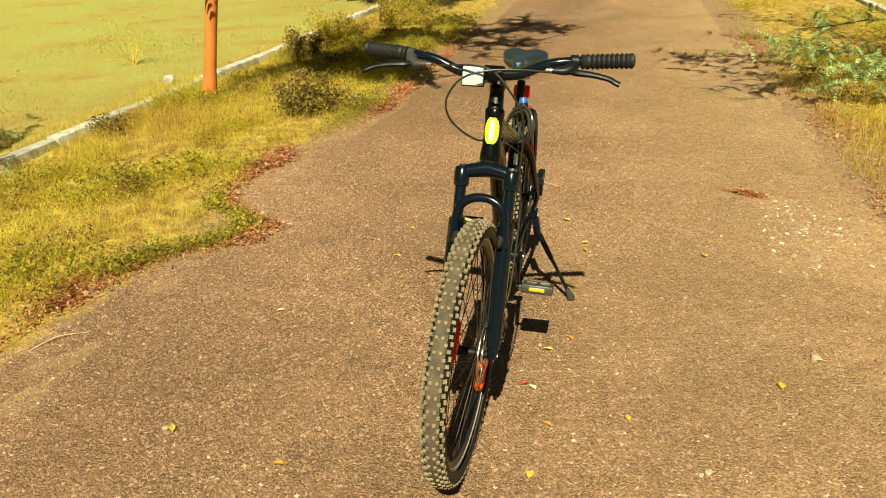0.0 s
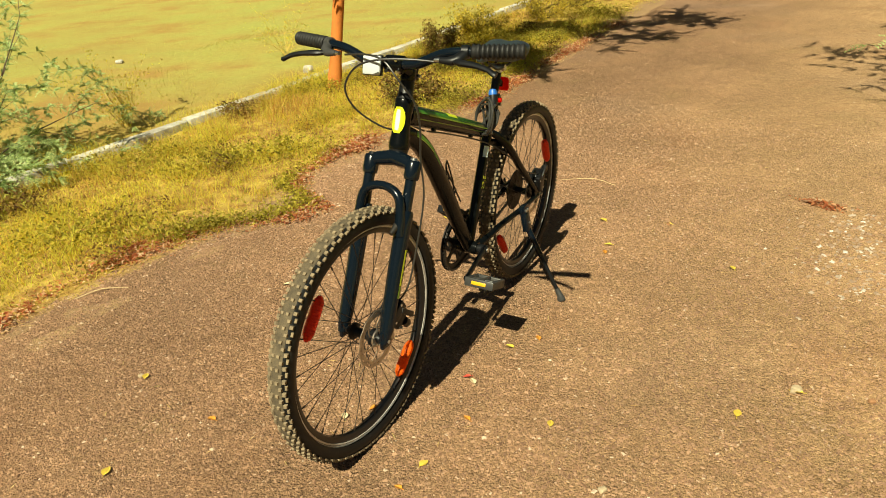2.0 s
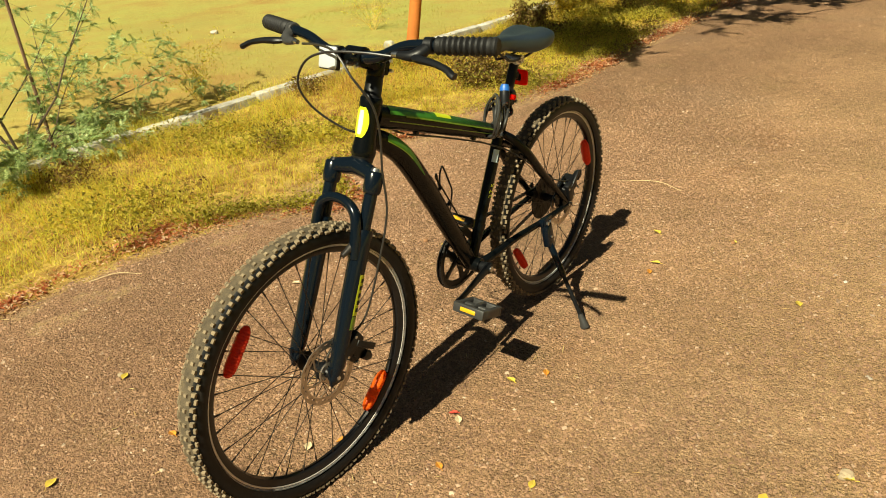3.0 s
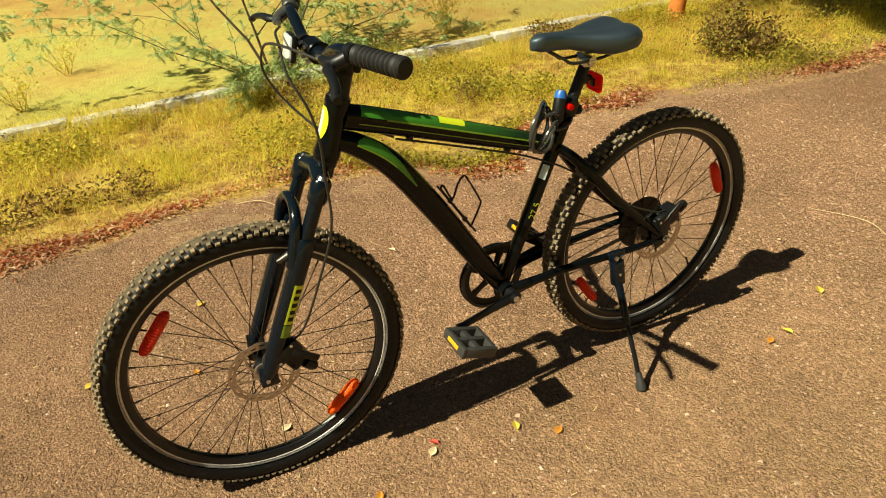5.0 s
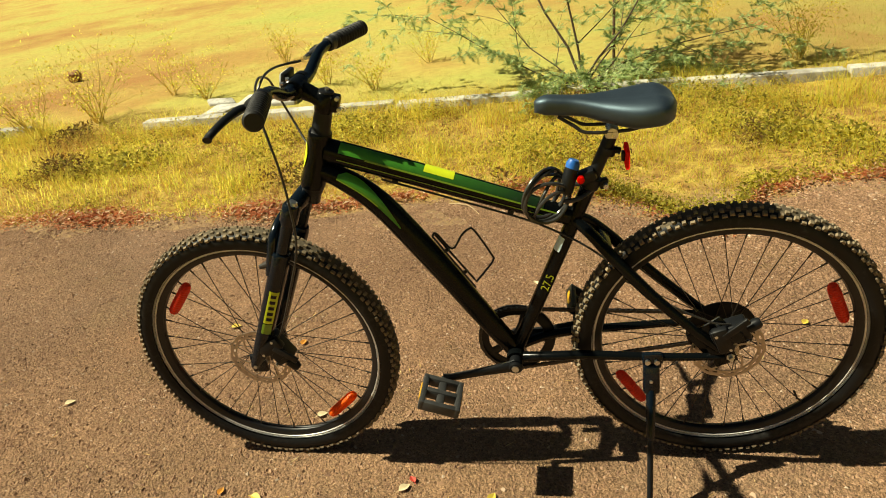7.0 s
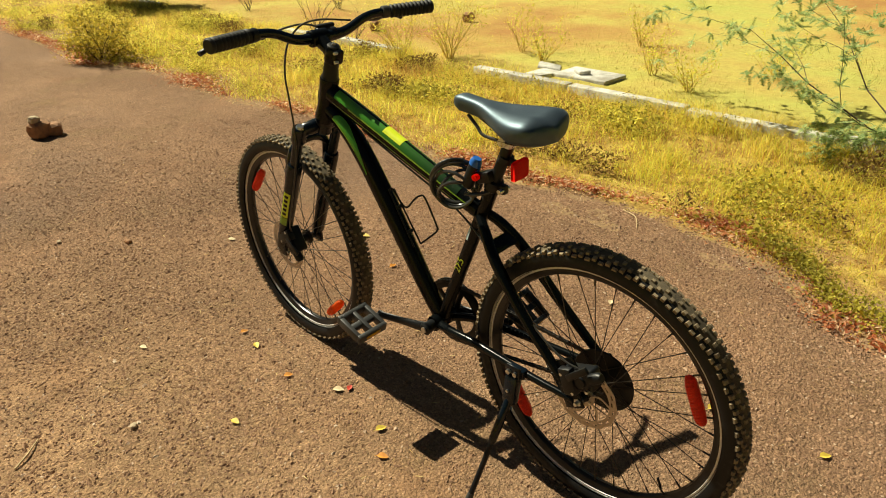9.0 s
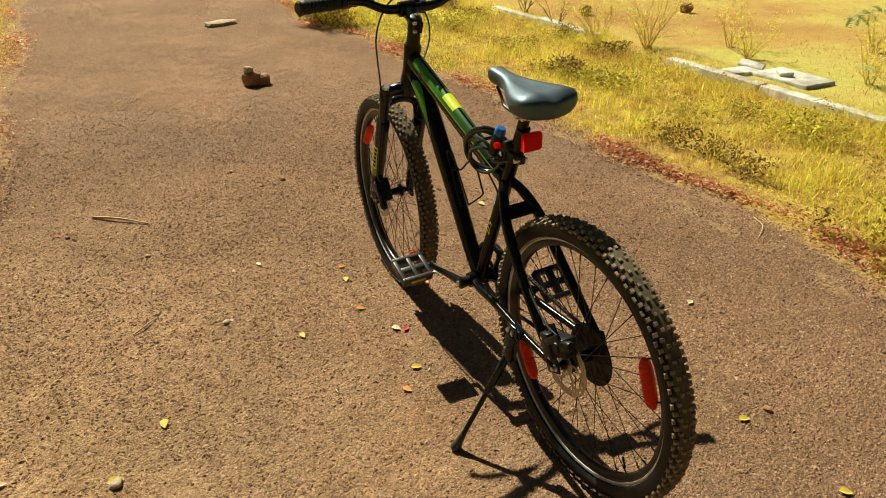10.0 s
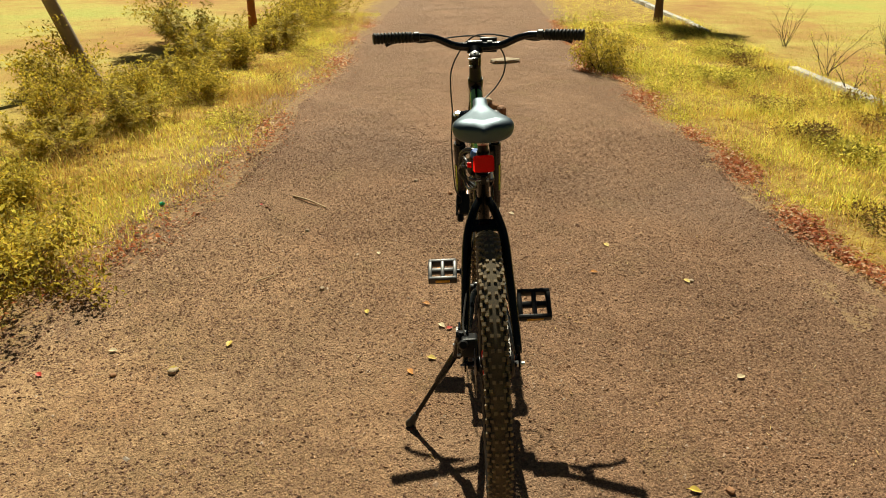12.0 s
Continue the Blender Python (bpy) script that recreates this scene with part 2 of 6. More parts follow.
shoulder = m.math("MULTIPLY", m.step(m.math("ADD", u, m.math("MULTIPLY", m.noise(3.5, 4, 0.6, p), 0.7)), -1.72, -1.50), m.step(m.math("ADD", u, m.math("MULTIPLY", m.noise(3.1, 4, 0.6, p), 0.7)), 2.1, 1.8))
soil = m.mix(m.math("MULTIPLY", shoulder, 0.9), soil, m.ramp(m.noise(30, 5, 0.7, p), (0.35, (0.184, 0.115, 0.084)), (0.65, (0.35, 0.225, 0.115))))
field = m.mix(1.0, field, (0.90, 0.88, 0.88), "MULTIPLY")
far = m.math("MAXIMUM", m.step(u, -3.6, -4.3), m.step(u, 3.1, 3.9))
m.color(m.mix(far, soil, field))
m.bump(m.noise(60, 5, 0.7, p), 1.0, 0.013)
M_GROUND = m.m

m = Mat("old_concrete", 0.9, 0, 0.2)
p = m.position()
c = m.ramp(m.noise(8, 5, 0.65, p), (0.3, (0.28, 0.265, 0.23)), (0.7, (0.66, 0.64, 0.58)))
c = m.mix(m.math("MULTIPLY", m.step(m.noise(2.2, 5, 0.65, p), 0.5, 0.7), 0.6), c, (0.22, 0.18, 0.13))
m.color(m.mix(m.step(m.noise(45, 4, 0.7, p), 0.55, 0.75), c, (0.26, 0.23, 0.17)))
m.bump(m.noise(140, 4, 0.7, p), 0.6, 0.006)
M_CONCRETE = m.m


def islands(name, stops, rough=0.75, through_light=0.5, spec=0.3):
    """Blades, leaves or chips that differ from one to the next."""
    m = Mat(name, rough, 0, spec)
    c = m.ramp(m.island(), *stops)
    c = m.mix(m.math("MULTIPLY", m.step(m.noise(1.3, 4, 0.6, m.position()), 0.45, 0.7), 0.5), c, stops[0][1])
    c = m.mix(m.math("MULTIPLY", m.step(m.noise(0.9, 4, 0.6, m.position()), 0.36, 0.2), 0.55), c, stops[-1][1])
    m.color(c)
    if through_light:
        m.thin(through_light)
    return m.m


M_GRASS = islands("dry_grass", ((0.0, (0.54, 0.33, 0.070)), (0.18, (0.78, 0.58, 0.13)), (0.5, (0.86, 0.78, 0.155)), (0.74, (0.76, 0.76, 0.13)), (1.0, (0.44, 0.47, 0.068))), 0.75, 0.74)
M_STRAW = islands("field_grass", ((0.0, (0.357, 0.221, 0.060)), (0.4, (0.484, 0.408, 0.098)), (0.8, (0.442, 0.451, 0.098)), (1.0, (0.272, 0.323, 0.060))))
M_WEED = islands("weed_leaf", ((0.0, (0.18, 0.155, 0.030)), (0.4, (0.44, 0.39, 0.058)), (1.0, (0.80, 0.69, 0.13))), 0.75, 0.66)
M_LITTER = islands("dead_leaf", ((0.0, (0.30, 0.090, 0.045)), (0.3, (0.52, 0.175, 0.075)), (0.6, (0.68, 0.34, 0.16)), (1.0, (0.86, 0.70, 0.48))), 0.7, 0.55)
M_FEATHER = islands("feathery_leaf", ((0.0, (0.19, 0.28, 0.10)), (0.5, (0.41, 0.52, 0.21)), (1.0, (0.68, 0.72, 0.35))), 0.6, 0.5)
M_OLIVE = islands("olive_leaf", ((0.0, (0.23, 0.18, 0.035)), (0.4, (0.46, 0.37, 0.055)), (0.75, (0.62, 0.50, 0.07)), (1.0, (0.86, 0.62, 0.09))), 0.7, 0.5)
M_TWIG = grained("dry_twig", (0.27, 0.165, 0.07), 0.85, 0, 40, 0.4, 0.4)
M_DRY = grained("yellow_stalk", (0.60, 0.45, 0.12), 0.85, 0, 40, 0.4, 0.3)
M_GREYBARK = grained("grey_brown_bark", (0.30, 0.22, 0.14), 0.85, 0, 8, 0.4, 0.6)
M_STEM = grained("dark_stem", (0.075, 0.05, 0.03), 0.85, 0, 40, 0.4, 0.4)
M_BARK = grained("red_brown_bark", (0.50, 0.16, 0.03), 0.8, 0, 5, 0.35, 0.4)
M_DARKBARK = grained("dark_bark", (0.15, 0.085, 0.05), 0.85, 0, 6, 0.4, 0.5)
M_CHIP = islands("road_chip", ((0.0, (0.155, 0.089, 0.058)), (0.3, (0.230, 0.132, 0.080)), (0.7, (0.305, 0.179, 0.107)), (0.95, (0.365, 0.228, 0.143)), (1.0, (0.50, 0.39, 0.29))), 0.9, 0, 0.2)
M_SCRAP = grained("green_plastic_film", (0.02, 0.42, 0.20), 0.35, 0, 60, 0.3, 0.3)
M_HERB = islands("withered_herb", ((0.0, (0.10, 0.055, 0.022)), (0.4, (0.22, 0.13, 0.040)), (0.8, (0.38, 0.27, 0.06)), (1.0, (0.30, 0.31, 0.05))), 0.8, 0.4)
M_PALECHIP = islands("pale_chip", ((0.0, (0.20, 0.13, 0.085)), (0.5, (0.28, 0.20, 0.14)), (0.82, (0.36, 0.31, 0.25)), (1.0, (0.62, 0.60, 0.56))), 0.85, 0, 0.3)
M_STRAWLITTER = islands("dead_straw", ((0.0, (0.46, 0.29, 0.11)), (0.5, (0.62, 0.44, 0.17)), (1.0, (0.80, 0.66, 0.33))), 0.8, 0.45)
M_STICK = grained("pale_stick", (0.50, 0.37, 0.20), 0.85, 0, 40, 0.4, 0.4)
M_BROWNGRASS = islands("brown_grass", ((0.0, (0.36, 0.17, 0.045)), (0.4, (0.60, 0.36, 0.10)), (0.8, (0.74, 0.54, 0.16)), (1.0, (0.52, 0.50, 0.12))))
M_STONE = grained("pale_stone", (0.40, 0.31, 0.20), 0.9, 0, 30, 0.4, 0.6)
M_BRICK = grained("broken_brick", (0.30, 0.15, 0.07), 0.9, 0, 30, 0.4, 0.7)
M_LEAFY = grained("yellow_leaf", (0.56, 0.40, 0.06), 0.6, 0, 60, 0.25, 0.2)
M_LEAFO = grained("orange_leaf", (0.55, 0.22, 0.03), 0.6, 0, 60, 0.3, 0.2)
M_LEAFR = grained("red_leaf", (0.50, 0.05, 0.03), 0.6, 0, 60, 0.3, 0.2)
M_LEAFP = grained("pale_dry_leaf", (0.62, 0.50, 0.30), 0.7, 0, 60, 0.25, 0.2)

# ---- mesh helpers ----


def part(name, bm, material, parent=None, label="", smooth=True, sharp=38):
    """Links a bmesh as one mesh object, under a thing or a part."""
    me = bpy.data.meshes.new(name)
    bmesh.ops.recalc_face_normals(bm, faces=bm.faces)
    bm.to_mesh(me)
    bm.free()
    for q in me.polygons:
        q.use_smooth = smooth
    mats = material if isinstance(material, (list, tuple)) else [material]
    for q in mats:
        me.materials.append(q)
    if smooth:
        me.set_sharp_from_angle(angle=radians(sharp))
    ob = new(name, me)
    if parent is not None:
        ob.parent = parent
    if label:
        tagged(ob, label)
    return ob


def raw(name, verts, faces, material, parent=None, label="", smooth=False):
    """Links plain arrays as one mesh object."""
    me = bpy.data.meshes.new(name)
    me.from_pydata([tuple(v) for v in verts], [], [tuple(f) for f in faces])
    me.materials.append(material)
    if smooth:
        for q in me.polygons:
            q.use_smooth = True
    ob = new(name, me)
    if parent is not None:
        ob.parent = parent
    if label:
        tagged(ob, label)
    return ob


def smooth_path(pts, n=6):
    """A Catmull-Rom curve through the points."""
    p = [Vector(q) for q in pts]
    p = [p[0] * 2 - p[1]] + p + [p[-1] * 2 - p[-2]]
    out = []
    for i in range(1, len(p) - 2):
        for k in range(n):
            t = k / n
            a, b, c, d = p[i - 1], p[i], p[i + 1], p[i + 2]
            out.append(0.5 * ((2 * b) + (c - a) * t + (2 * a - 5 * b + 4 * c - d) * t * t + (3 * b - a - 3 * c + d) * t ** 3))
    out.append(p[-2].copy())
    return out


def frames_along(pts, ref=Vector((1, 0, 0))):
    out = []
    for i, q in enumerate(pts):
        d = (pts[min(i + 1, len(pts) - 1)] - pts[max(i - 1, 0)]).normalized()
        a = ref - d * ref.dot(d)
        if a.length < 1e-4:
            a = Vector((0, 0, 1)) - d * d.z
        a.normalize()
        out.append((q, a, d.cross(a)))
        ref = a
    return out


def sweep(bm, pts, radii, seg=12, squash=1.0, a0=0.0, a1=360.0, lift=0.0, caps=True):
    """A tube through the points; squash widens it along its first axis; a0 to a1 make a strip of it."""
    pts = [Vector(q) for q in pts]
    if isinstance(radii, (int, float)):
        radii = [radii] * len(pts)
    elif len(radii) != len(pts):
        radii = list(np.interp(np.linspace(0, 1, len(pts)), np.linspace(0, 1, len(radii)), radii))
    full = a1 - a0 >= 359.9
    rings = []
    for (q, a, b), r in zip(frames_along(pts), radii):
        ring = []
        for k in range(seg if full else seg + 1):
            t = radians(a0 + (a1 - a0) * k / seg)
            ring.append(bm.verts.new(q + a * (math.cos(t) * (r * squash + lift)) + b * (math.sin(t) * (r + lift))))
        rings.append(ring)
    for r0, r1 in zip(rings, rings[1:]):
        for k in range(len(r0) if full else len(r0) - 1):
            j = (k + 1) % len(r0)
            bm.faces.new((r0[k], r0[j], r1[j], r1[k]))
    if full and caps:
        bm.faces.new(rings[0])
        bm.faces.new(rings[-1])
    return bm


def tube(pts, radii, seg=12, squash=1.0, curve=0):
    bm = bmesh.new()
    sweep(bm, smooth_path(pts, curve) if curve else pts, radii, seg, squash)
    return bm


def lathe(bm, profile, axis_point, axis=Vector((1, 0, 0)), seg=48, closed=False):
    """Turns (radius, along) pairs round an axis."""
    axis = Vector(axis).normalized()
    a = Vector((0, 0, 1)) if abs(axis.z) < 0.9 else Vector((1, 0, 0))
    a = (a - axis * a.dot(axis)).normalized()
    b = axis.cross(a)
    rings = []
    for k in range(seg):
        t = 2 * math.pi * k / seg
        d = a * math.cos(t) + b * math.sin(t)
        rings.append([bm.verts.new(Vector(axis_point) + d * r + axis * h) for r, h in profile])
    n = len(profile)
    for k in range(seg):
        r0, r1 = rings[k], rings[(k + 1) % seg]
        for i in range(n if closed else n - 1):
            j = (i + 1) % n
            bm.faces.new((r0[i], r0[j], r1[j], r1[i]))
    return bm


def block(bm, size, m=Matrix(), bevel=0.0, segments=2):
    """A bevelled block of that size, placed by the matrix."""
    made = bmesh.ops.create_cube(bm, size=1.0, matrix=m @ Matrix.Diagonal((*size, 1)))
    if bevel:
        edges = {e for v in made["verts"] for e in v.link_edges}
        bmesh.ops.bevel(bm, geom=list(edges), offset=bevel, segments=segments, affect="EDGES", profile=0.5)
    return bm


# ---- the bicycle: x to its left, y to its rear, z up, rear axle above the origin ----
bicycle = tagged(new("bicycle"), "black mountain bicycle with green decals standing on its kickstand", "bicycle")
bicycle.matrix_world = Matrix.Translation((0.297, 2.5656, 0.0)) @ Matrix.Rotation(radians(-12.35), 4, "Z") @ Matrix.Rotation(radians(3.3), 4, "Y")
R_TYRE, HUB_Z, FRONT_Y = 0.345, 0.343, -1.105
AXIS = Vector((0, 0.342, 0.940))
STEER = Matrix.Translation((0, -0.862, 0.85)) @ Matrix.Rotation(radians(-2.4), 4, AXIS) @ Matrix.Translation((0, 0.862, -0.85))


def on_axis(z):
    return Vector((0, -0.862 - (0.85 - z) * 0.364, z))


def steered(bm):
    bmesh.ops.transform(bm, matrix=STEER, verts=bm.verts)
    return bm


def barred(bm):
    """Turned with the fork and set where the handlebar sits on its stem."""
    bmesh.ops.transform(bm, matrix=Matrix.Translation((0.002, 0.016, 0.006)) @ Matrix.Rotation(radians(-0.7), 4, "Y") @ STEER, verts=bm.verts)
    return bm


def tread_knobs(bm, centre):
    """Rows of blocks round the tyre: two in the middle and two on each shoulder."""
    rows = 132
    for k in range(rows):
        t0 = 2 * math.pi * k / rows
        pattern = ((0.0070, 0.0, 0.0076, 0.0076), (-0.0070, 0.0, 0.0076, 0.0076), (0.0222, 0.3, 0.0090, 0.0085), (-0.0222, 0.3, 0.0090, 0.0085)) if k % 2 else \
                  ((0.0145, 0.1, 0.0078, 0.0080), (-0.0145, 0.1, 0.0078, 0.0080), (0.0262, 0.35, 0.0060, 0.0100), (-0.0262, 0.35, 0.0060, 0.0100))
        for x, shift, wide, long in pattern:
            t = t0 + shift * 2 * math.pi / rows
            lean = x / 0.030
            base_r = R_TYRE - 0.0045 - 0.013 * lean * lean
            radial = Vector((0, math.sin(t), math.cos(t)))
            along = Vector((0, math.cos(t), -math.sin(t)))
            up = (radial + Vector((1, 0, 0)) * lean * 0.55).normalized()
            side = along.cross(up)
            c = Vector(centre) + radial * base_r + Vector((x, 0, 0))
            low = [bm.verts.new(c - up * 0.003 + side * (sx * wide * 0.58) + along * (sy * long * 0.58)) for sx, sy in ((-1, -1), (1, -1), (1, 1), (-1, 1))]
            top = [bm.verts.new(c + up * (0.0018 if abs(x) > 0.025 else 0.0036) + side * (sx * wide * 0.45) + along * (sy * long * 0.45)) for sx, sy in ((-1, -1), (1, -1), (1, 1), (-1, 1))]
            sides = [bm.faces.new(top)] + [bm.faces.new((low[i], low[(i + 1) % 4], top[(i + 1) % 4], top[i])) for i in range(4)]
            for f in sides:
                f.material_index = 0


def ridged_lens(bm, mid, along, radial, length, width, thick):
    """A rounded reflector bar whose two faces carry fine ridges on a pillowed face."""
    ni, nj = 84, 20
    faces_ = {}
    for s in (1, -1):
        for i in range(ni + 1):
            for j in range(nj + 1):
                e, w = 2 * i / ni - 1, 2 * j / nj - 1
                half = width / 2 * (1 - abs(e) ** 5) ** 0.4 if abs(e) < 1 else 0.0
                q = along * (e * length / 2) + radial * (w * max(half, 0.0008))
                h = 0.0140 * (1 - abs(w) ** 2.4) * (1 - abs(e) ** 6) + 0.0006 * math.sin(q.dot(along) / 0.0011)
                if i in (0, ni) or j in (0, nj):
                    h = 0.0
                faces_[s, i, j] = bm.verts.new(mid + q + Vector((s * (thick / 2 + h), 0, 0)))
        for i in range(ni):
            for j in range(nj):
                bm.faces.new((faces_[s, i, j], faces_[s, i + 1, j], faces_[s, i + 1, j + 1], faces_[s, i, j + 1]))
    rim_ = [(i, 0) for i in range(ni)] + [(ni, j) for j in range(nj)] + [(i, nj) for i in range(ni, 0, -1)] + [(0, j) for j in range(nj, 0, -1)]
    for k, (i, j) in enumerate(rim_):
        i2, j2 = rim_[(k + 1) % len(rim_)]
        bm.faces.new((faces_[1, i, j], faces_[1, i2, j2], faces_[-1, i2, j2], faces_[-1, i, j]))


def wheel(name, y, turn, reflectors, label, fix, disc=True):
    c = Vector((0, y, HUB_Z))
    w = tagged(new(name), label)
    w.parent = bicycle
    # tyre: carcass with side walls, then the tread blocks
    bm = bmesh.new()
    prof = []
    for k in range(15):
        t = radians(-128 + 256 * k / 14)
        prof.append((R_TYRE - 0.0305 + 0.0265 * math.cos(t), 0.0275 * math.sin(t)))
    lathe(bm, prof, c, seg=72)
    for f in bm.faces:
        mid = f.calc_center_median() - c
        f.material_index = 1 if abs(mid.x) > 0.019 or math.hypot(mid.y, mid.z) < R_TYRE - 0.024 else 2
    tread_knobs(bm, c)
    part("tyre", fix(bm), [M_TREAD, M_WALL, M_GROOVE], w, "knobbly black tyre with dusty tan tread")
    bm = bmesh.new()
    lathe(bm, [(0.300, 0.0125), (0.299, 0.0138), (0.2885, 0.0136), (0.284, 0.0130), (0.2755, 0.0080), (0.2725, 0.0),
               (0.2755, -0.0080), (0.284, -0.0130), (0.2885, -0.0136), (0.299, -0.0138), (0.300, -0.0125), (0.290, 0.0)], c, seg=96, closed=True)
    part("rim", fix(bm), M_RIM, w, "deep black rim")
    for s in (1, -1):
        bm = bmesh.new()
        lathe(bm, [(0.3015, 0.0136 * s), (0.3005, 0.0150 * s), (0.2968, 0.0150 * s), (0.2962, 0.0139 * s)], c, seg=96)
        lathe(bm, [(0.2952, 0.0139 * s), (0.2946, 0.0149 * s), (0.2912, 0.0149 * s), (0.2905, 0.0138 * s)], c, seg=96)
        part("brake_track", fix(bm), M_RIMEDGE, w, "bright machined ring of the rim")
    bm = bmesh.new()
    lathe(bm, [(0.0, -0.062), (0.008, -0.062), (0.009, -0.050), (0.014, -0.040), (0.024, -0.033), (0.024, -0.029), (0.014, -0.024), (0.012, 0.0),
               (0.014, 0.024), (0.024, 0.029), (0.024, 0.033), (0.016, 0.040), (0.010, 0.052), (0.008, 0.064), (0.0, 0.064)], c, seg=24)
    part("hub", fix(bm), M_BLACK, w, "black hub shell")
    n = 36
    for k in range(n):
        side = 1 if k % 2 else -1
        t = 2 * math.pi * (k + 0.5) / n + turn
        lead = radians(62) * (1 if (k // 2) % 2 else -1)
        a = c + Vector((0.031 * side, 0.022 * math.sin(t + lead), 0.022 * math.cos(t + lead)))
        b = c + Vector((0.003 * side, 0.2735 * math.sin(t), 0.2735 * math.cos(t)))
        part("spoke", fix(tube([a, a.lerp(b, 0.94), a.lerp(b, 0.945), b], [0.0011, 0.0011, 0.0021, 0.0021], 6)), M_SPOKE, w)
    for angle, mat, lab in reflectors:
        t = radians(angle)
        mid = c + Vector((0.008, 0.246 * math.cos(t), 0.246 * math.sin(t)))
        along = Vector((0, -math.sin(t), math.cos(t)))
        bm = bmesh.new()
        radial = Vector((0, math.cos(t), math.sin(t)))
        ridged_lens(bm, mid, along, radial, 0.114, 0.027, 0.003)
        part("spoke_reflector", fix(bm), mat, w, lab, False)
    if disc:
        # brake disc: rings of plates with holes left between, and curved arms
        bm = bmesh.new()
        sect = 72
        radii = (0.0625, 0.0665, 0.0705, 0.0745, 0.080)
        x0 = 0.043

        def pt(r, k, x):
            t = 2 * math.pi * k / sect
            return bm.verts.new(c + Vector((x, r * math.sin(t), r * math.cos(t))))
        grid = {(i, k, x): pt(r + (0.0012 * math.cos(k * math.pi / 3) if i == 4 else 0), k, x) for i, r in enumerate(radii) for k in range(sect) for x in (x0, x0 + 0.0018)}
        for i in range(4):
            for k in range(sect):
                if i in (1, 2) and (k + 3 * i) % 6 < 2:
                    continue
                j = (k + 1) % sect
                for x in (x0, x0 + 0.0018):
                    bm.faces.new((grid[i, k, x], grid[i, j, x], grid[i + 1, j, x], grid[i + 1, k, x]))
        for k in range(sect):
            j = (k + 1) % sect
            for i in (0, 4):
                bm.faces.new((grid[i, k, x0], grid[i, j, x0], grid[i, j, x0 + 0.0018], grid[i, k, x0 + 0.0018]))
        for k in range(6):
            t = 2 * math.pi * k / 6
            pts = [c + Vector((x0 + 0.001, r * math.sin(t + s), r * math.cos(t + s))) for r, s in ((0.020, 0), (0.042, 0.18), (0.064, 0.5))]
            sweep(bm, smooth_path(pts, 4), 0.0028, 6, 0.4)
        lathe(bm, [(0.010, x0 - 0.002), (0.024, x0 - 0.002), (0.024, x0 + 0.0035), (0.010, x0 + 0.0035)], c, seg=24)
        part("brake_disc", fix(bm), M_DISC, w, "drilled steel brake disc")
        for k in range(6):
            t = 2 * math.pi * k / 6
            q = c + Vector((x0 + 0.003, 0.018 * math.sin(t), 0.018 * math.cos(t)))
            part("disc_bolt", fix(tube([q, q + Vector((0.004, 0, 0))], 0.0032, 8)), M_STEEL, w)
    for s in (1, -1):
        a = c + Vector((0.062 * s, 0, 0))
        bm = tube([a, a + Vector((0.011 * s, 0, 0))], 0.0095, 6)
        sweep(bm, [a + Vector((0.011 * s, 0, 0)), a + Vector((0.020 * s, 0, 0))], 0.005, 10)
        part("axle_nut", fix(bm), M_STEEL, w, "bright axle nut")
    bm = tube([c + Vector((0, 0.20 * 0.9, -0.19)), c + Vector((0, 0.17, -0.165))], 0.0028, 8)
    part("valve", fix(bm), M_BLACK, w)
    return w


front_wheel = wheel("front_wheel", FRONT_Y, 0.05, ((140.8, M_RED, "red spoke reflector bar"), (-47, M_ORANGE, "orange spoke reflector bar")), "front wheel with dusty knobbly tyre and brake disc", steered)
rear_wheel = wheel("rear_wheel", 0.0, 0.02, ((22, M_RED, "red spoke reflector bar"), (-146.5, M_RED, "red spoke reflector bar")), "rear wheel with dusty knobbly tyre and brake disc", lambda bm: bm)

# frame tubes
TT = [Vector((0, -0.838, 0.866)), Vector((0, -0.70, 0.815)), Vector((0, -0.55, 0.758)), Vector((0, -0.413, 0.706)), Vector((0, -0.335, 0.677))]
TT_R = [0.027, 0.0265, 0.0255, 0.0235, 0.021]
top_tube = part("top_tube", tube(smooth_path(TT, 5), TT_R, 16, 0.82), M_PAINT, bicycle, "black top tube with green fade")
DT = smooth_path([(0, -0.862, 0.822), (0, -0.815, 0.797), (0, -0.745, 0.735), (0, -0.656, 0.606), (0, -0.535, 0.411), (0, -0.475, 0.318)], 6)
DT_R = [0.021, 0.025, 0.0285, 0.029, 0.026, 0.022]
down_tube = part("down_tube", tube(DT, DT_R, 18, 0.86), M_PAINT, bicycle, "curved black down tube with green panel")
ST = [Vector((0, -0.475, 0.318)), Vector((0, -0.288, 0.762))]
seat_tube = part("seat_tube", tube(ST, 0.0165, 16), M_PAINT, bicycle, "black seat tube with yellow wheel size")
bm = bmesh.new()
sweep(bm, [on_axis(0.786), on_axis(0.792), on_axis(0.80), on_axis(0.83), on_axis(0.87), on_axis(0.895), on_axis(0.905), on_axis(0.908)], [0.026, 0.0275, 0.0275, 0.0235, 0.023, 0.0255, 0.0255, 0.024], 24)
head_tube = part("head_tube", bm, M_PAINT, bicycle, "black head tube with yellow badge")
part("lower_cup", tube([on_axis(0.774), on_axis(0.786)], [0.0235, 0.0255], 24), M_BLACK, bicycle, "black headset cup")
part("spacer", tube([on_axis(0.908), on_axis(0.914), on_axis(0.953)], [0.0235, 0.020, 0.0185], 24), M_BLACK, bicycle, "black headset spacer")
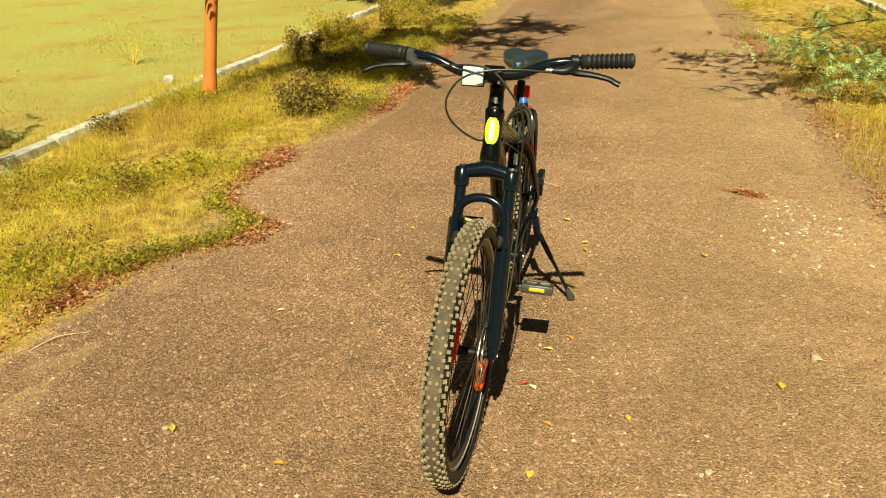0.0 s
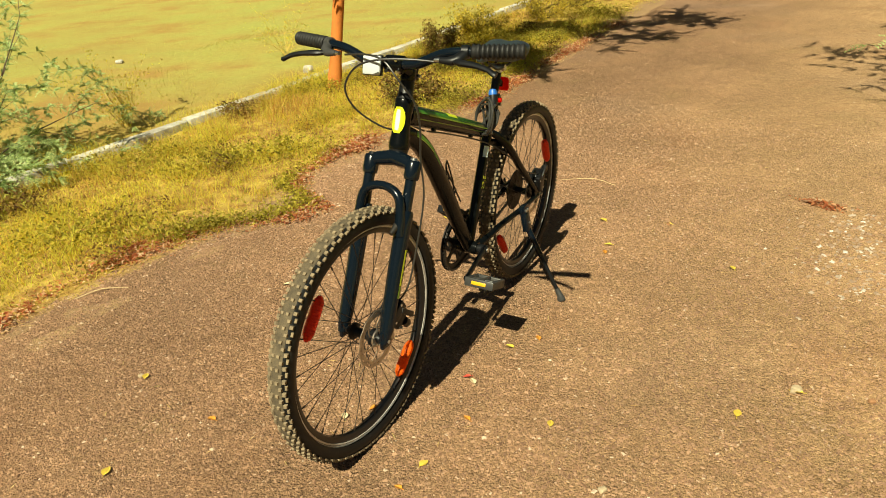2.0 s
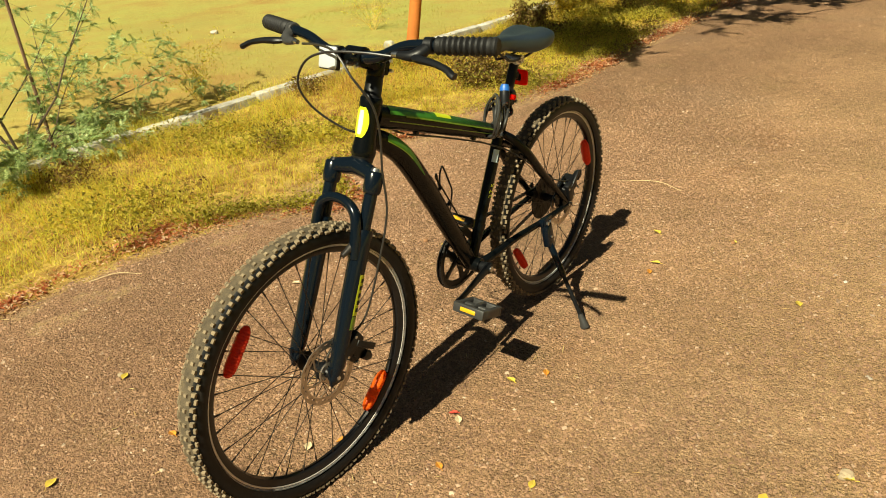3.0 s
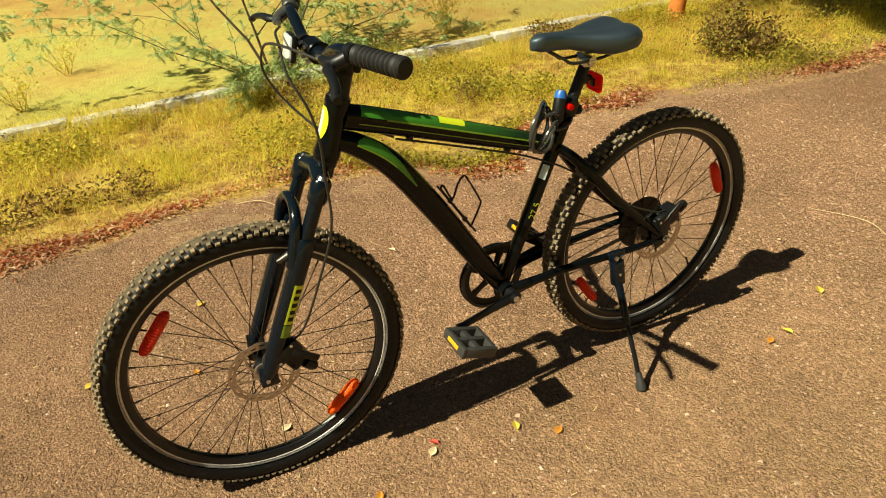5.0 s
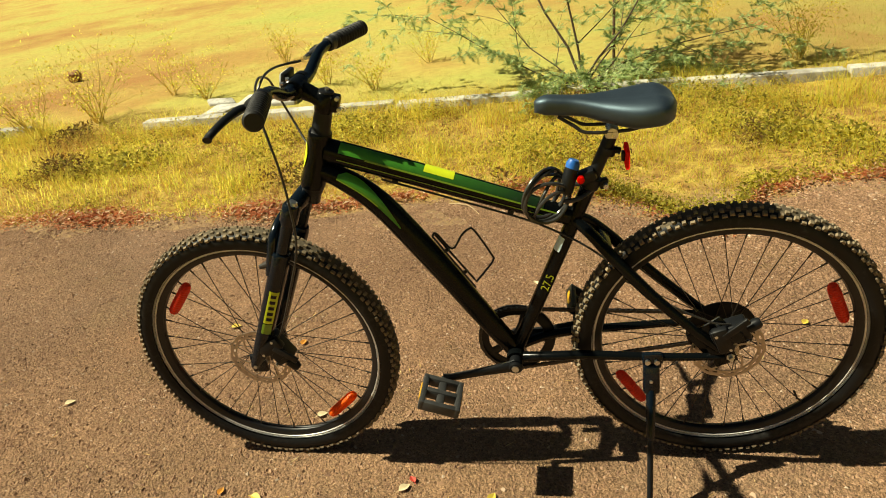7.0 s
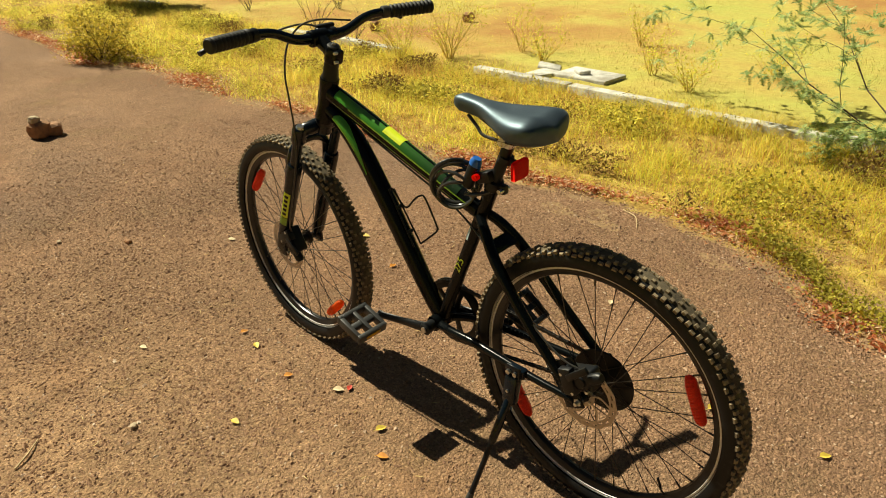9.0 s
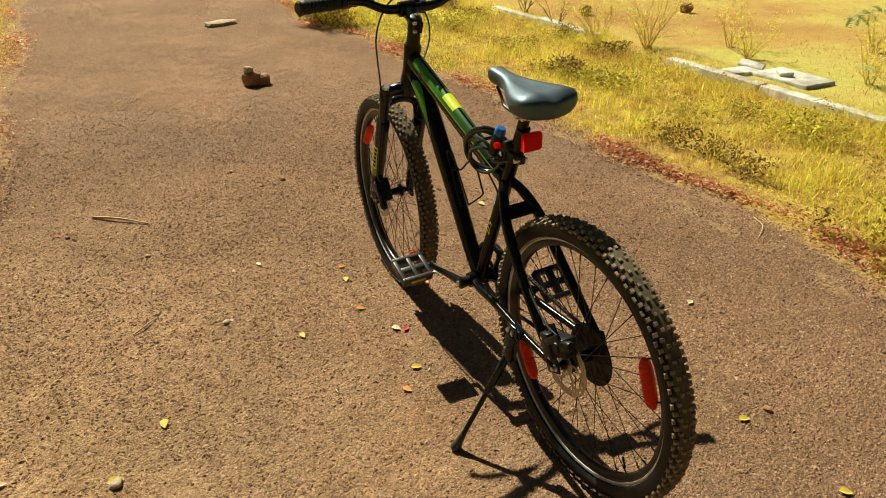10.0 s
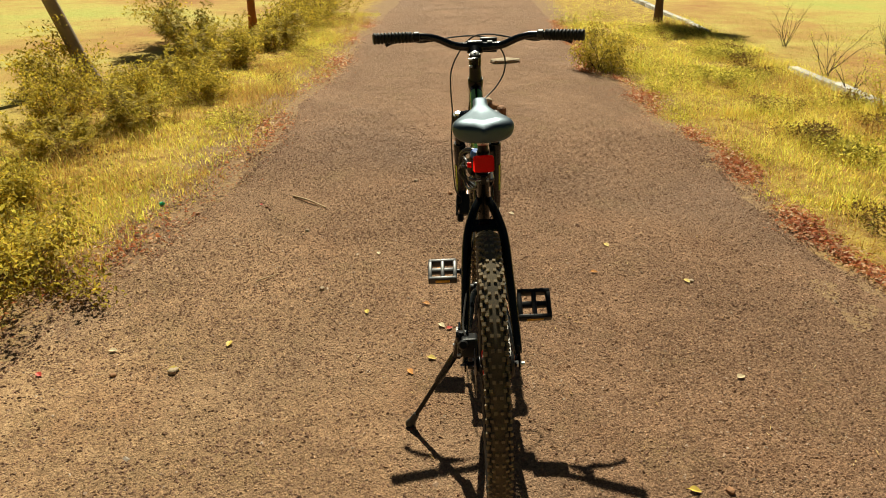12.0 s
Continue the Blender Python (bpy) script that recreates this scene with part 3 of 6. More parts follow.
# bottom bracket shell and gusset under the seat cluster
bm = bmesh.new()
lathe(bm, [(0.0, -0.036), (0.021, -0.036), (0.022, -0.030), (0.022, 0.030), (0.021, 0.036), (0.0, 0.036)], (0, -0.475, 0.318), seg=24)
part("bottom_bracket", bm, M_PAINT, bicycle)
for s in (1, -1):
    pts = smooth_path([(0.012 * s, -0.325, 0.672), (0.030 * s, -0.292, 0.645), (0.049 * s, -0.245, 0.592), (0.058 * s, -0.17, 0.505), (0.066 * s, -0.07, 0.405), (0.069 * s, -0.022, 0.362)], 5)
    part("seat_stay", tube(pts, [0.0115, 0.0130, 0.0135, 0.0115, 0.0095], 12), M_PAINT, bicycle)
    pts = smooth_path([(0.022 * s, -0.468, 0.316), (0.040 * s, -0.40, 0.330), (0.048 * s, -0.31, 0.338), (0.062 * s, -0.14, 0.339), (0.068 * s, -0.012, 0.342)], 5)
    part("chain_stay", tube(pts, [0.0125, 0.0115, 0.011, 0.0095, 0.0085], 12), M_PAINT, bicycle)
    bm = bmesh.new()
    block(bm, (0.005, 0.05, 0.062), Matrix.Translation((0.069 * s, -0.018, 0.352)) @ Matrix.Rotation(radians(25), 4, "X"), 0.0022)
    part("dropout", bm, M_PAINT, bicycle)
bm = bmesh.new()
block(bm, (0.080, 0.036, 0.012), Matrix.Translation((0, -0.266, 0.618)) @ Matrix.Rotation(radians(-45), 4, "X"), 0.004)
part("stay_bridge", bm, M_PAINT, bicycle, "flat bridge between the seat stays")
# plate and caliper on the left rear dropout
bm = bmesh.new()
block(bm, (0.006, 0.085, 0.075), Matrix.Translation((0.060, -0.038, 0.392)) @ Matrix.Rotation(radians(38), 4, "X"), 0.003)
plate_ = part("caliper_plate", bm, M_PAINT, bicycle, "black plate for the rear brake caliper")
for y_, z_ in ((-0.066, 0.398), (-0.030, 0.424), (-0.019, 0.372)):
    part("bolt", tube([(0.061, y_, z_), (0.070, y_, z_), (0.072, y_, z_)], [0.0052, 0.0052, 0.004], 8), M_STEEL, plate_)


def caliper(at, roll, fix, label):
    bm = bmesh.new()
    m4 = Matrix.Translation(at) @ Matrix.Rotation(radians(roll), 4, "X") @ Matrix.Scale(1.3, 4)
    block(bm, (0.032, 0.062, 0.036), m4, 0.006, 3)
    block(bm, (0.016, 0.026, 0.05), m4 @ Matrix.Translation((0.016, -0.014, 0.0)), 0.005)
    block(bm, (0.006, 0.05, 0.012), m4 @ Matrix.Translation((0.022, 0.012, 0.018)) @ Matrix.Rotation(0.4, 4, "X"), 0.002)
    lathe(bm, [(0.0, 0.020), (0.013, 0.020), (0.015, 0.016), (0.015, 0.0)], m4 @ Vector((0.004, 0.008, 0)), seg=20)
    sweep(bm, [m4 @ Vector((0.012, 0.030, 0.006)), m4 @ Vector((0.012, 0.046, 0.010)), m4 @ Vector((0.012, 0.052, 0.011))], [0.013, 0.013, 0.009], 12)
    ob = part("brake_caliper", fix(bm), M_BLACK, bicycle, label)
    for dy, dz in ((-0.022, 0.014), (0.022, -0.014), (-0.008, -0.02)):
        q = m4 @ Vector((0.018, dy, dz))
        part("caliper_bolt", fix(tube([q, q + Vector((0.008, 0, 0))], 0.0038, 8)), M_STEEL, ob)


caliper((0.056, -0.004, 0.402), 20, lambda b: b, "black rear disc brake caliper")
caliper((0.054, -1.044, 0.386), -60, steered, "black front disc brake caliper")

# decals lie just proud of the tubes
TTs = smooth_path(TT, 5)


def strip(name, path, radii, i0, i1, a0, a1, squash, mat, parent, label, lift=0.0006, taper=0.0):
    """A painted band on a tube, drawn to a point at its ends by taper."""
    if len(radii) != len(path):
        radii = list(np.interp(np.linspace(0, 1, len(path)), np.linspace(0, 1, len(radii)), radii))
    bm = bmesh.new()
    rings, n = [], 8
    pick_ = list(zip(frames_along(path), radii))[i0:i1]
    for k, ((q, a, b), r) in enumerate(pick_):
        t = k / (len(pick_) - 1)
        w = 1 - taper * max(0, (t - 0.35) / 0.65) - taper * max(0, (0.12 - t) / 0.12) * 0.6
        lo = a1 - (a1 - a0) * w
        rings.append([bm.verts.new(q + a * (math.cos(radians(lo + (a1 - lo) * i / n)) * (r * squash + lift)) + b * (math.sin(radians(lo + (a1 - lo) * i / n)) * (r + lift))) for i in range(n + 1)])
    for r0, r1 in zip(rings, rings[1:]):
        for i in range(n):
            bm.faces.new((r0[i], r0[i + 1], r1[i + 1], r1[i]))
    part(name, bm, mat, parent, label)


strip("green_panel", TTs, TT_R, 1, 17, 200, 262, 0.82, M_GREEN, top_tube, "green fade panel on the top tube")
strip("green_panel", TTs, TT_R, 1, 17, 278, 340, 0.82, M_GREEN, top_tube, "green fade panel on the top tube")
strip("yellow_patch", TTs, TT_R, 7, 10, 225, 318, 0.82, M_YELLOW, top_tube, "bright yellow patch on the top tube", 0.0012)
strip("green_line", TTs, TT_R, 3, 19, 338, 346, 0.82, M_GREENLINE, top_tube, "thin green line along the tube", 0.001)
strip("green_line", TTs, TT_R, 1, 19, 10, 15, 0.82, M_GREENLINE, top_tube, "thin green line along the tube", 0.001)
strip("green_panel", DT, DT_R, 5, 16, 292, 356, 0.86, M_GREEN, down_tube, "green wedge on the down tube", 0.0006, 0.9)
strip("yellow_line", DT, DT_R, 5, 13, 350, 356, 0.86, M_GREENLINE, down_tube, "thin green line along the tube", 0.001)
strip("green_panel", DT, DT_R, 5, 16, 248, 184, 0.86, M_GREEN, down_tube, "green wedge on the down tube", 0.0006, 0.9)

# badge on the front of the head tube
bm = bmesh.new()
rows_, cols_ = 10, 9
gridv = []
for i in range(rows_ + 1):
    z = 0.825 + 0.062 * i / rows_
    half = 46 * math.sqrt(max(0.05, 1 - (2 * i / rows_ - 1) ** 2 * 0.82))
    rowv = []
    for k in range(cols_ + 1):
        t = radians(-90 + half * (2 * k / cols_ - 1))
        r = 0.0246 + 0.0008
        rowv.append(bm.verts.new(on_axis(z) + Vector((1, 0, 0)) * (r * math.cos(t)) + Vector((0, 0.94, -0.342)) * (r * math.sin(t))))
    gridv.append(rowv)
for i in range(rows_):
    for k in range(cols_):
        f = bm.faces.new((gridv[i][k], gridv[i][k + 1], gridv[i + 1][k + 1], gridv[i + 1][k]))
        f.material_index = 1 if 3 <= k <= 5 and (1 <= i <= 8) else 0
part("badge", bm, [M_YELLOW, M_WHITE], head_tube, "rounded yellow badge with a pale centre")

# wheel size on the seat tube's left side
up = (ST[1] - ST[0]).normalized()


def lettering(text, at, along, out, size, mat, parent, label):
    cu = bpy.data.curves.new("lettering", "FONT")
    cu.body, cu.size, cu.extrude, cu.align_x, cu.align_y = text, size, 0.0002, "CENTER", "CENTER"
    tmp = bpy.data.objects.new("lettering", cu)
    me = bpy.data.meshes.new_from_object(tmp)
    bpy.data.objects.remove(tmp)
    along, out = Vector(along).normalized(), Vector(out).normalized()
    upv = out.cross(along)
    m4 = Matrix((along, upv, out)).transposed().to_4x4()
    m4.translation = at
    me.transform(m4)
    me.materials.append(mat)
    ob = new("lettering", me)
    ob.parent = parent
    tagged(ob, label)
    return ob


lettering("27.5", ST[0].lerp(ST[1], 0.455) + Vector((0.0172, 0, 0)), up, (1, 0, 0), 0.026, M_YELLOW, seat_tube, "yellow wheel size 27.5")
bm = bmesh.new()
sweep(bm, [ST[0].lerp(ST[1], 0.625), ST[0].lerp(ST[1], 0.70)], 0.0165, 6, 1, -75, -15, 0.0006)
part("sticker", bm, M_STICKER, seat_tube, "pale blue sticker")

# fork
fork = tagged(new("fork"), "black suspension fork with yellow decals")
fork.parent = bicycle


def leg(z, x):
    return Vector((x, -1.098 + (z - 0.355) * 0.443, z))


bm = bmesh.new()
sweep(bm, [leg(0.752, -0.064), leg(0.752, -0.05) + Vector((0, 0.008, 0.012)), on_axis(0.770) + Vector((0, -0.012, 0)), leg(0.752, 0.05) + Vector((0, 0.008, 0.012)), leg(0.752, 0.064)], [0.017, 0.018, 0.022, 0.018, 0.017], 12, 1.0)
for s in (1, -1):
    sweep(bm, [leg(0.728, 0.064 * s), leg(0.735, 0.064 * s), leg(0.768, 0.064 * s), leg(0.773, 0.064 * s)], [0.018, 0.0205, 0.0205, 0.017], 16)
sweep(bm, [on_axis(0.752), on_axis(0.776)], 0.022, 16)
part("crown", steered(bm), M_FORK, fork, "black fork crown")
for s in (1, -1):
    part("stanchion", steered(tube([leg(0.60, 0.064 * s), leg(0.73, 0.064 * s)], 0.0145, 16)), M_FORK, fork)
    part("cap", steered(tube([leg(0.773, 0.064 * s), leg(0.779, 0.064 * s)], [0.012, 0.009], 12)), M_STEEL if s > 0 else M_BLACK, fork)
    bm = bmesh.new()
    sweep(bm, [leg(0.655, 0.064 * s), leg(0.648, 0.064 * s), leg(0.62, 0.064 * s), leg(0.50, 0.064 * s), leg(0.40, 0.066 * s), leg(0.368, 0.067 * s), leg(0.335, 0.067 * s) + Vector((0, -0.006, 0))], [0.019, 0.0215, 0.0215, 0.021, 0.0195, 0.0185, 0.011], 18)
    block(bm, (0.012, 0.04, 0.05), Matrix.Translation((0.066 * s, -1.100, 0.345)), 0.004)
    lower = part("lower_leg", steered(bm), M_FORK, fork, "black lower fork leg with yellow bars")
    # decal: unreadable letters as bars on a yellow block
    for n, (z0, z1, mat) in enumerate(((0.478, 0.565, M_YELLOW), (0.448, 0.476, M_GREENLINE))):
        bm = bmesh.new()
        path = [leg(z0 + (z1 - z0) * k / 4, 0.064 * s) for k in range(5)]
        sweep(bm, path, 0.0213, 6, 1, *((-12, 50) if s > 0 else (130, 192)), 0.0006)
        part("decal", steered(bm), mat, lower, "yellow decal block")
    for k in range(5):
        bm = bmesh.new()
        z0 = 0.486 + 0.0155 * k
        sweep(bm, [leg(z0, 0.064 * s), leg(z0 + 0.009, 0.064 * s)], 0.0213, 6, 1, *((2, 36) if s > 0 else (144, 178)), 0.0011)
        part("decal_bar", steered(bm), M_BLACK, lower)
    # brake boss pin
    q = leg(0.625, 0.058 * s) + Vector((0, -0.022, 0))
    bm = tube([q, q + Vector((0, -0.012, -0.004)), q + Vector((0, -0.030, -0.010))], [0.011, 0.0085, 0.0055], 10)
    part("brake_boss", steered(bm), M_DARKSTEEL, fork)
bm = bmesh.new()
arch = smooth_path([leg(0.600, -0.064) + Vector((0, -0.012, 0)), leg(0.645, -0.063) + Vector((0, -0.020, 0.004)), leg(0.685, -0.054) + Vector((0, -0.026, 0.008)), leg(0.706, -0.022) + Vector((0, -0.029, 0.008)),
                    leg(0.706, 0.022) + Vector((0, -0.029, 0.008)), leg(0.685, 0.054) + Vector((0, -0.026, 0.008)), leg(0.645, 0.063) + Vector((0, -0.020, 0.004)), leg(0.600, 0.064) + Vector((0, -0.012, 0))], 5)
sweep(bm, arch, [0.016, 0.013, 0.012, 0.011, 0.012, 0.013, 0.016], 10)
part("arch", steered(bm), M_FORK, fork, "arched brace over the tyre")

# stem and handlebar
clamp = Vector((0, -0.873, 1.004))
bm = bmesh.new()
sweep(bm, [on_axis(0.950), on_axis(0.954), on_axis(0.986), on_axis(0.990)], [0.0185, 0.020, 0.020, 0.017], 16)
sweep(bm, [on_axis(0.970), on_axis(0.973).lerp(clamp, 0.35), on_axis(0.975).lerp(clamp, 0.75)], [0.0195, 0.017, 0.019], 14)
sweep(bm, [clamp + Vector((-0.026, 0, 0)), clamp + Vector((-0.023, 0, 0)), clamp + Vector((0.023, 0, 0)), clamp + Vector((0.026, 0, 0))], [0.019, 0.0215, 0.0215, 0.019], 18)
block(bm, (0.026, 0.018, 0.036), Matrix.Translation(on_axis(0.968) + Vector((0, 0.022, -0.002))) @ Matrix.Rotation(radians(-20), 4, "X"), 0.005)
stem = part("stem", steered(bm), M_PAINT, bicycle, "glossy black stem")
bm = tube([on_axis(0.989), on_axis(0.993), on_axis(0.995)], [0.0165, 0.0155, 0.011], 16)
part("top_cap", steered(bm), M_BLACK, stem)
part("top_bolt", steered(tube([on_axis(0.994), on_axis(0.999)], 0.0045, 8)), M_STEEL, stem)
for dx, dz in ((-0.016, 0.014), (0.016, 0.014), (-0.016, -0.014), (0.016, -0.014)):
    q = clamp + Vector((dx, -0.017, dz))
    part("clamp_bolt", steered(tube([q, q + Vector((0, -0.008, 0))], 0.0038, 8)), M_STEEL, stem)
for dz in (-0.012, 0.010):
    q = on_axis(0.968) + Vector((0.008, 0.032, dz))
    part("clamp_bolt", steered(tube([q, q + Vector((0.010, 0, 0))], 0.004, 8)), M_STEEL, stem)

bar_half = [(0, -0.889, 0.998), (0.05, -0.889, 0.999), (0.085, -0.888, 1.005), (0.135, -0.885, 1.026), (0.18, -0.880, 1.034), (0.26, -0.860, 1.035), (0.337, -0.836, 1.036)]
BAR = smooth_path([(-x, y, z) for x, y, z in bar_half[:0:-1]] + bar_half, 4)
handlebar = part("handlebar", barred(tube(BAR, [0.0112, 0.0112, 0.0115, 0.013, 0.0155, 0.013, 0.0115, 0.0112, 0.0112], 14)), M_FORK, bicycle, "black riser handlebar")
for s in (1, -1):
    a, b = Vector((0.216 * s, -0.8715, 1.0345)), Vector((0.338 * s, -0.8355, 1.036))
    prof = []
    for k in range(34):
        t = k / 33
        r = 0.0162 + (0.0020 if k % 3 else -0.0024) * (1 if 3 < k < 30 else 0.3)
        if k in (0, 33):
            r = 0.0145
        if k in (31, 32, 1):
            r = 0.0182
        prof.append((a.lerp(b, t), r))
    bm = bmesh.new()
    sweep(bm, [q for q, r in prof], [r for q, r in prof], 18)
    part("grip", barred(bm), M_RUBBER, handlebar, "ribbed black rubber grip")
    # lever: clamp, body and blade
    bm = bmesh.new()
    q = Vector((0.202 * s, -0.875, 1.0345))
    d = Vector((s, 0.25, 0)).normalized()
    sweep(bm, [q - d * 0.010, q - d * 0.008, q + d * 0.008, q + d * 0.010], [0.014, 0.0165, 0.0165, 0.014], 16)
    sweep(bm, smooth_path([q + Vector((0, -0.010, -0.004)), q + Vector((-0.008 * s, -0.026, -0.012)), q + Vector((-0.022 * s, -0.036, -0.015)), q + Vector((-0.048 * s, -0.040, -0.014))], 4), [0.012, 0.0125, 0.010, 0.0065], 12, 1.2)
    lever = part("brake_lever", barred(bm), M_GREY if s < 0 else M_BLACK, handlebar, "brake lever bracket")
    bm = bmesh.new()
    sweep(bm, smooth_path([q + Vector((-0.012 * s, -0.034, -0.016)), q + Vector((0.010 * s, -0.046, -0.016)), q + Vector((0.050 * s, -0.052, -0.018)), q + Vector((0.085 * s, -0.058, -0.024)), q + Vector((0.102 * s, -0.064, -0.031)), q + Vector((0.110 * s, -0.064, -0.034))], 5), [0.006, 0.008, 0.0068, 0.0062, 0.0062, 0.0068], 10, 1.3)
    part("lever_blade", barred(bm), M_BLACK, handlebar, "curved black brake lever blade")
    b0 = q + Vector((-0.048 * s, -0.040, -0.014))
    part("barrel_adjuster", barred(tube([b0, b0 + Vector((-0.014 * s, -0.002, 0))], [0.0062, 0.005], 10)), M_STEEL, handlebar, "bright cable barrel")
# pale reflector in front of the stem
bm = bmesh.new()
block(bm, (0.052, 0.010, 0.046), Matrix.Translation((-0.034, -0.928, 1.000)) @ Matrix.Rotation(radians(-14), 4, "X"), 0.004)
front_reflector = part("front_reflector", barred(bm), M_WHITE, bicycle, "pale front reflector on the handlebar")
bm = bmesh.new()
sweep(bm, [(-0.034, -0.923, 1.002), (-0.036, -0.900, 1.004)], 0.006, 10)
sweep(bm, [(-0.046, -0.894, 1.001), (-0.030, -0.894, 1.001)], 0.0165, 14)
part("bracket", barred(bm), M_BLACK, front_reflector)
bm = bmesh.new()
block(bm, (0.056, 0.011, 0.050), Matrix.Translation((-0.034, -0.928, 1.000)) @ Matrix.Rotation(radians(-14), 4, "X") @ Matrix.Translation((0, 0.0045, 0)), 0.003)
part("housing", barred(bm), M_BLACK, front_reflector, "black reflector housing")

# cables
cable_a = smooth_path([(0.145, -0.900, 1.024), (0.065, -0.929, 1.031), (-0.015, -0.950, 1.027), (-0.072, -0.955, 1.004), (-0.104, -0.955, 0.955), (-0.100, -0.935, 0.905), (-0.070, -0.905, 0.862), (-0.030, -0.87, 0.832), (-0.024, -0.80, 0.826), (-0.010, -0.73, 0.790)], 7)
part("brake_cable", tube(cable_a, 0.0026, 8), M_CABLE, bicycle, "black rear brake cable")
cable_b = smooth_path([(-0.135, -0.900, 1.022), (-0.055, -0.929, 1.034), (0.003, -0.940, 1.026), (0.045, -0.945, 0.985), (0.078, -0.925, 0.925), (0.084, -0.915, 0.860), (0.082, -0.915, 0.78), (0.090, -0.92, 0.68), (0.090, -0.965, 0.56), (0.084, -1.01, 0.46), (0.062, -1.04, 0.415)], 7)
part("brake_cable", tube(cable_b, 0.0026, 8), M_CABLE, bicycle, "black front brake cable")
cable_c = smooth_path([(0.0, -0.73, 0.790), (0.006, -0.60, 0.744), (0.006, -0.45, 0.686), (0.010, -0.38, 0.655), (0.022, -0.31, 0.618), (0.040, -0.23, 0.560), (0.058, -0.14, 0.485), (0.070, -0.05, 0.44), (0.066, -0.005, 0.428)], 6)
part("brake_cable", tube(cable_c, 0.0025, 8), M_CABLE, bicycle, "cable under the top tube")
for y in (-0.70, -0.46):
    bm = bmesh.new()
    z = float(np.interp(y, [-0.70, -0.413], [0.786, 0.68]))
    block(bm, (0.012, 0.014, 0.008), Matrix.Translation((0.003, y, z)) @ Matrix.Rotation(radians(-21), 4, "X"), 0.002)
    part("cable_guide", bm, M_BLACK, bicycle)

# seat post, clamp, saddle, tail reflector
post_a, post_b = ST[0].lerp(ST[1], 0.93), Vector((0, -0.251, 0.850))
seat_post = part("seat_post", tube([post_a, post_b, post_b + Vector((0, 0.003, 0.007))], [0.0135, 0.0135, 0.011], 16), M_BLACK, bicycle, "black seat post")
bm = bmesh.new()
block(bm, (0.030, 0.026, 0.022), Matrix.Translation((0, -0.248, 0.862)) @ Matrix.Rotation(radians(-6), 4, "X"), 0.005)
sweep(bm, [(-0.026, -0.248, 0.868), (0.026, -0.248, 0.868)], 0.0105, 14)
part("saddle_clamp", bm, M_STEEL, seat_post, "bright steel saddle clamp")
c0 = ST[1]
bm = bmesh.new()
sweep(bm, [c0 - up * 0.020, c0 - up * 0.018, c0 + up * 0.004, c0 + up * 0.006], [0.0185, 0.0205, 0.0205, 0.0185], 18)
block(bm, (0.018, 0.018, 0.022), Matrix.Translation(c0 + Vector((0, 0.024, -0.012))), 0.004)
part("seat_clamp", bm, M_BLACK, seat_tube, "black seat clamp")
part("clamp_bolt", tube([c0 + Vector((-0.014, 0.027, -0.012)), c0 + Vector((0.020, 0.027, -0.012))], 0.0055, 10), M_STEEL, seat_tube)


def saddle_shape(bm):
    """Long rounded saddle: narrow nose, wide rear, soft tucked rim."""
    n, seg = 40, 28
    rings = []
    for i in range(n + 1):
        t = i / n
        y = -0.397 + 0.270 * t
        ease = min(1.0, max(0.0, (t - 0.22) / 0.60))
        half = 0.0195 + 0.0565 * (3 * ease * ease - 2 * ease ** 3)
        if t < 0.10:
            half *= max(0.08, 1 - ((0.10 - t) / 0.10) ** 2.2) ** 0.5
        if t > 0.84:
            half *= max(0.02, 1 - ((t - 0.84) / 0.16) ** 2.6) ** 0.5
        top = 0.9490 - 0.010 * t - 0.007 * math.sin(t * math.pi) + 0.006 * max(0, t - 0.5) / 0.5 - 0.022 * max(0, (t - 0.84) / 0.16) ** 2 - 0.013 * max(0, (0.12 - t) / 0.12) ** 2
        drop = 0.038 + 0.024 * min(1, max(0, (t - 0.35) / 0.35))
        if t > 0.84:
            drop *= 1 - 0.45 * ((t - 0.84) / 0.16) ** 2
        if t < 0.08:
            drop *= 1 - 0.4 * (0.08 - t) / 0.08
        ring = []
        for k in range(seg):
            a = 2 * math.pi * k / seg
            cx, cz = math.cos(a), math.sin(a)
            x = math.copysign(abs(cx) ** 0.62, cx) * half
            if cz >= 0:
                z = top - drop * 0.42 + drop * 0.42 * abs(cz) ** 0.68 - 0.006 * math.exp(-(x / 0.013) ** 2) * max(0, min(1, (t - 0.35) / 0.2))
            else:
                z = top - drop * 0.42 - drop * 0.58 * abs(cz) ** 0.6
                x *= 1 - 0.16 * abs(cz)
            ring.append(bm.verts.new((x, y, z)))
        rings.append(ring)
    for r0, r1 in zip(rings, rings[1:]):
        for k in range(seg):
            j = (k + 1) % seg
            bm.faces.new((r0[k], r0[j], r1[j], r1[k]))
    bm.faces.new(rings[0])
    bm.faces.new(rings[-1])


saddle = tagged(new("saddle"), "smooth black padded saddle")
saddle.parent = bicycle
bm = bmesh.new()
saddle_shape(bm)
part("cover", bm, M_SADDLE, saddle, "smooth black saddle cover", True, 80)
for s in (1, -1):
    part("rail", tube([(0.010 * s, -0.352, 0.905), (0.016 * s, -0.322, 0.886), (0.022 * s, -0.295, 0.872), (0.023 * s, -0.215, 0.872), (0.028 * s, -0.175, 0.886), (0.036 * s, -0.150, 0.888)], 0.0037, 8, 1, 5), M_DARKSTEEL, saddle, "steel saddle rail")
bm = bmesh.new()
sweep(bm, [post_b + Vector((0, -0.008, -0.034)), post_b + Vector((0, -0.003, -0.020))], 0.017, 14)
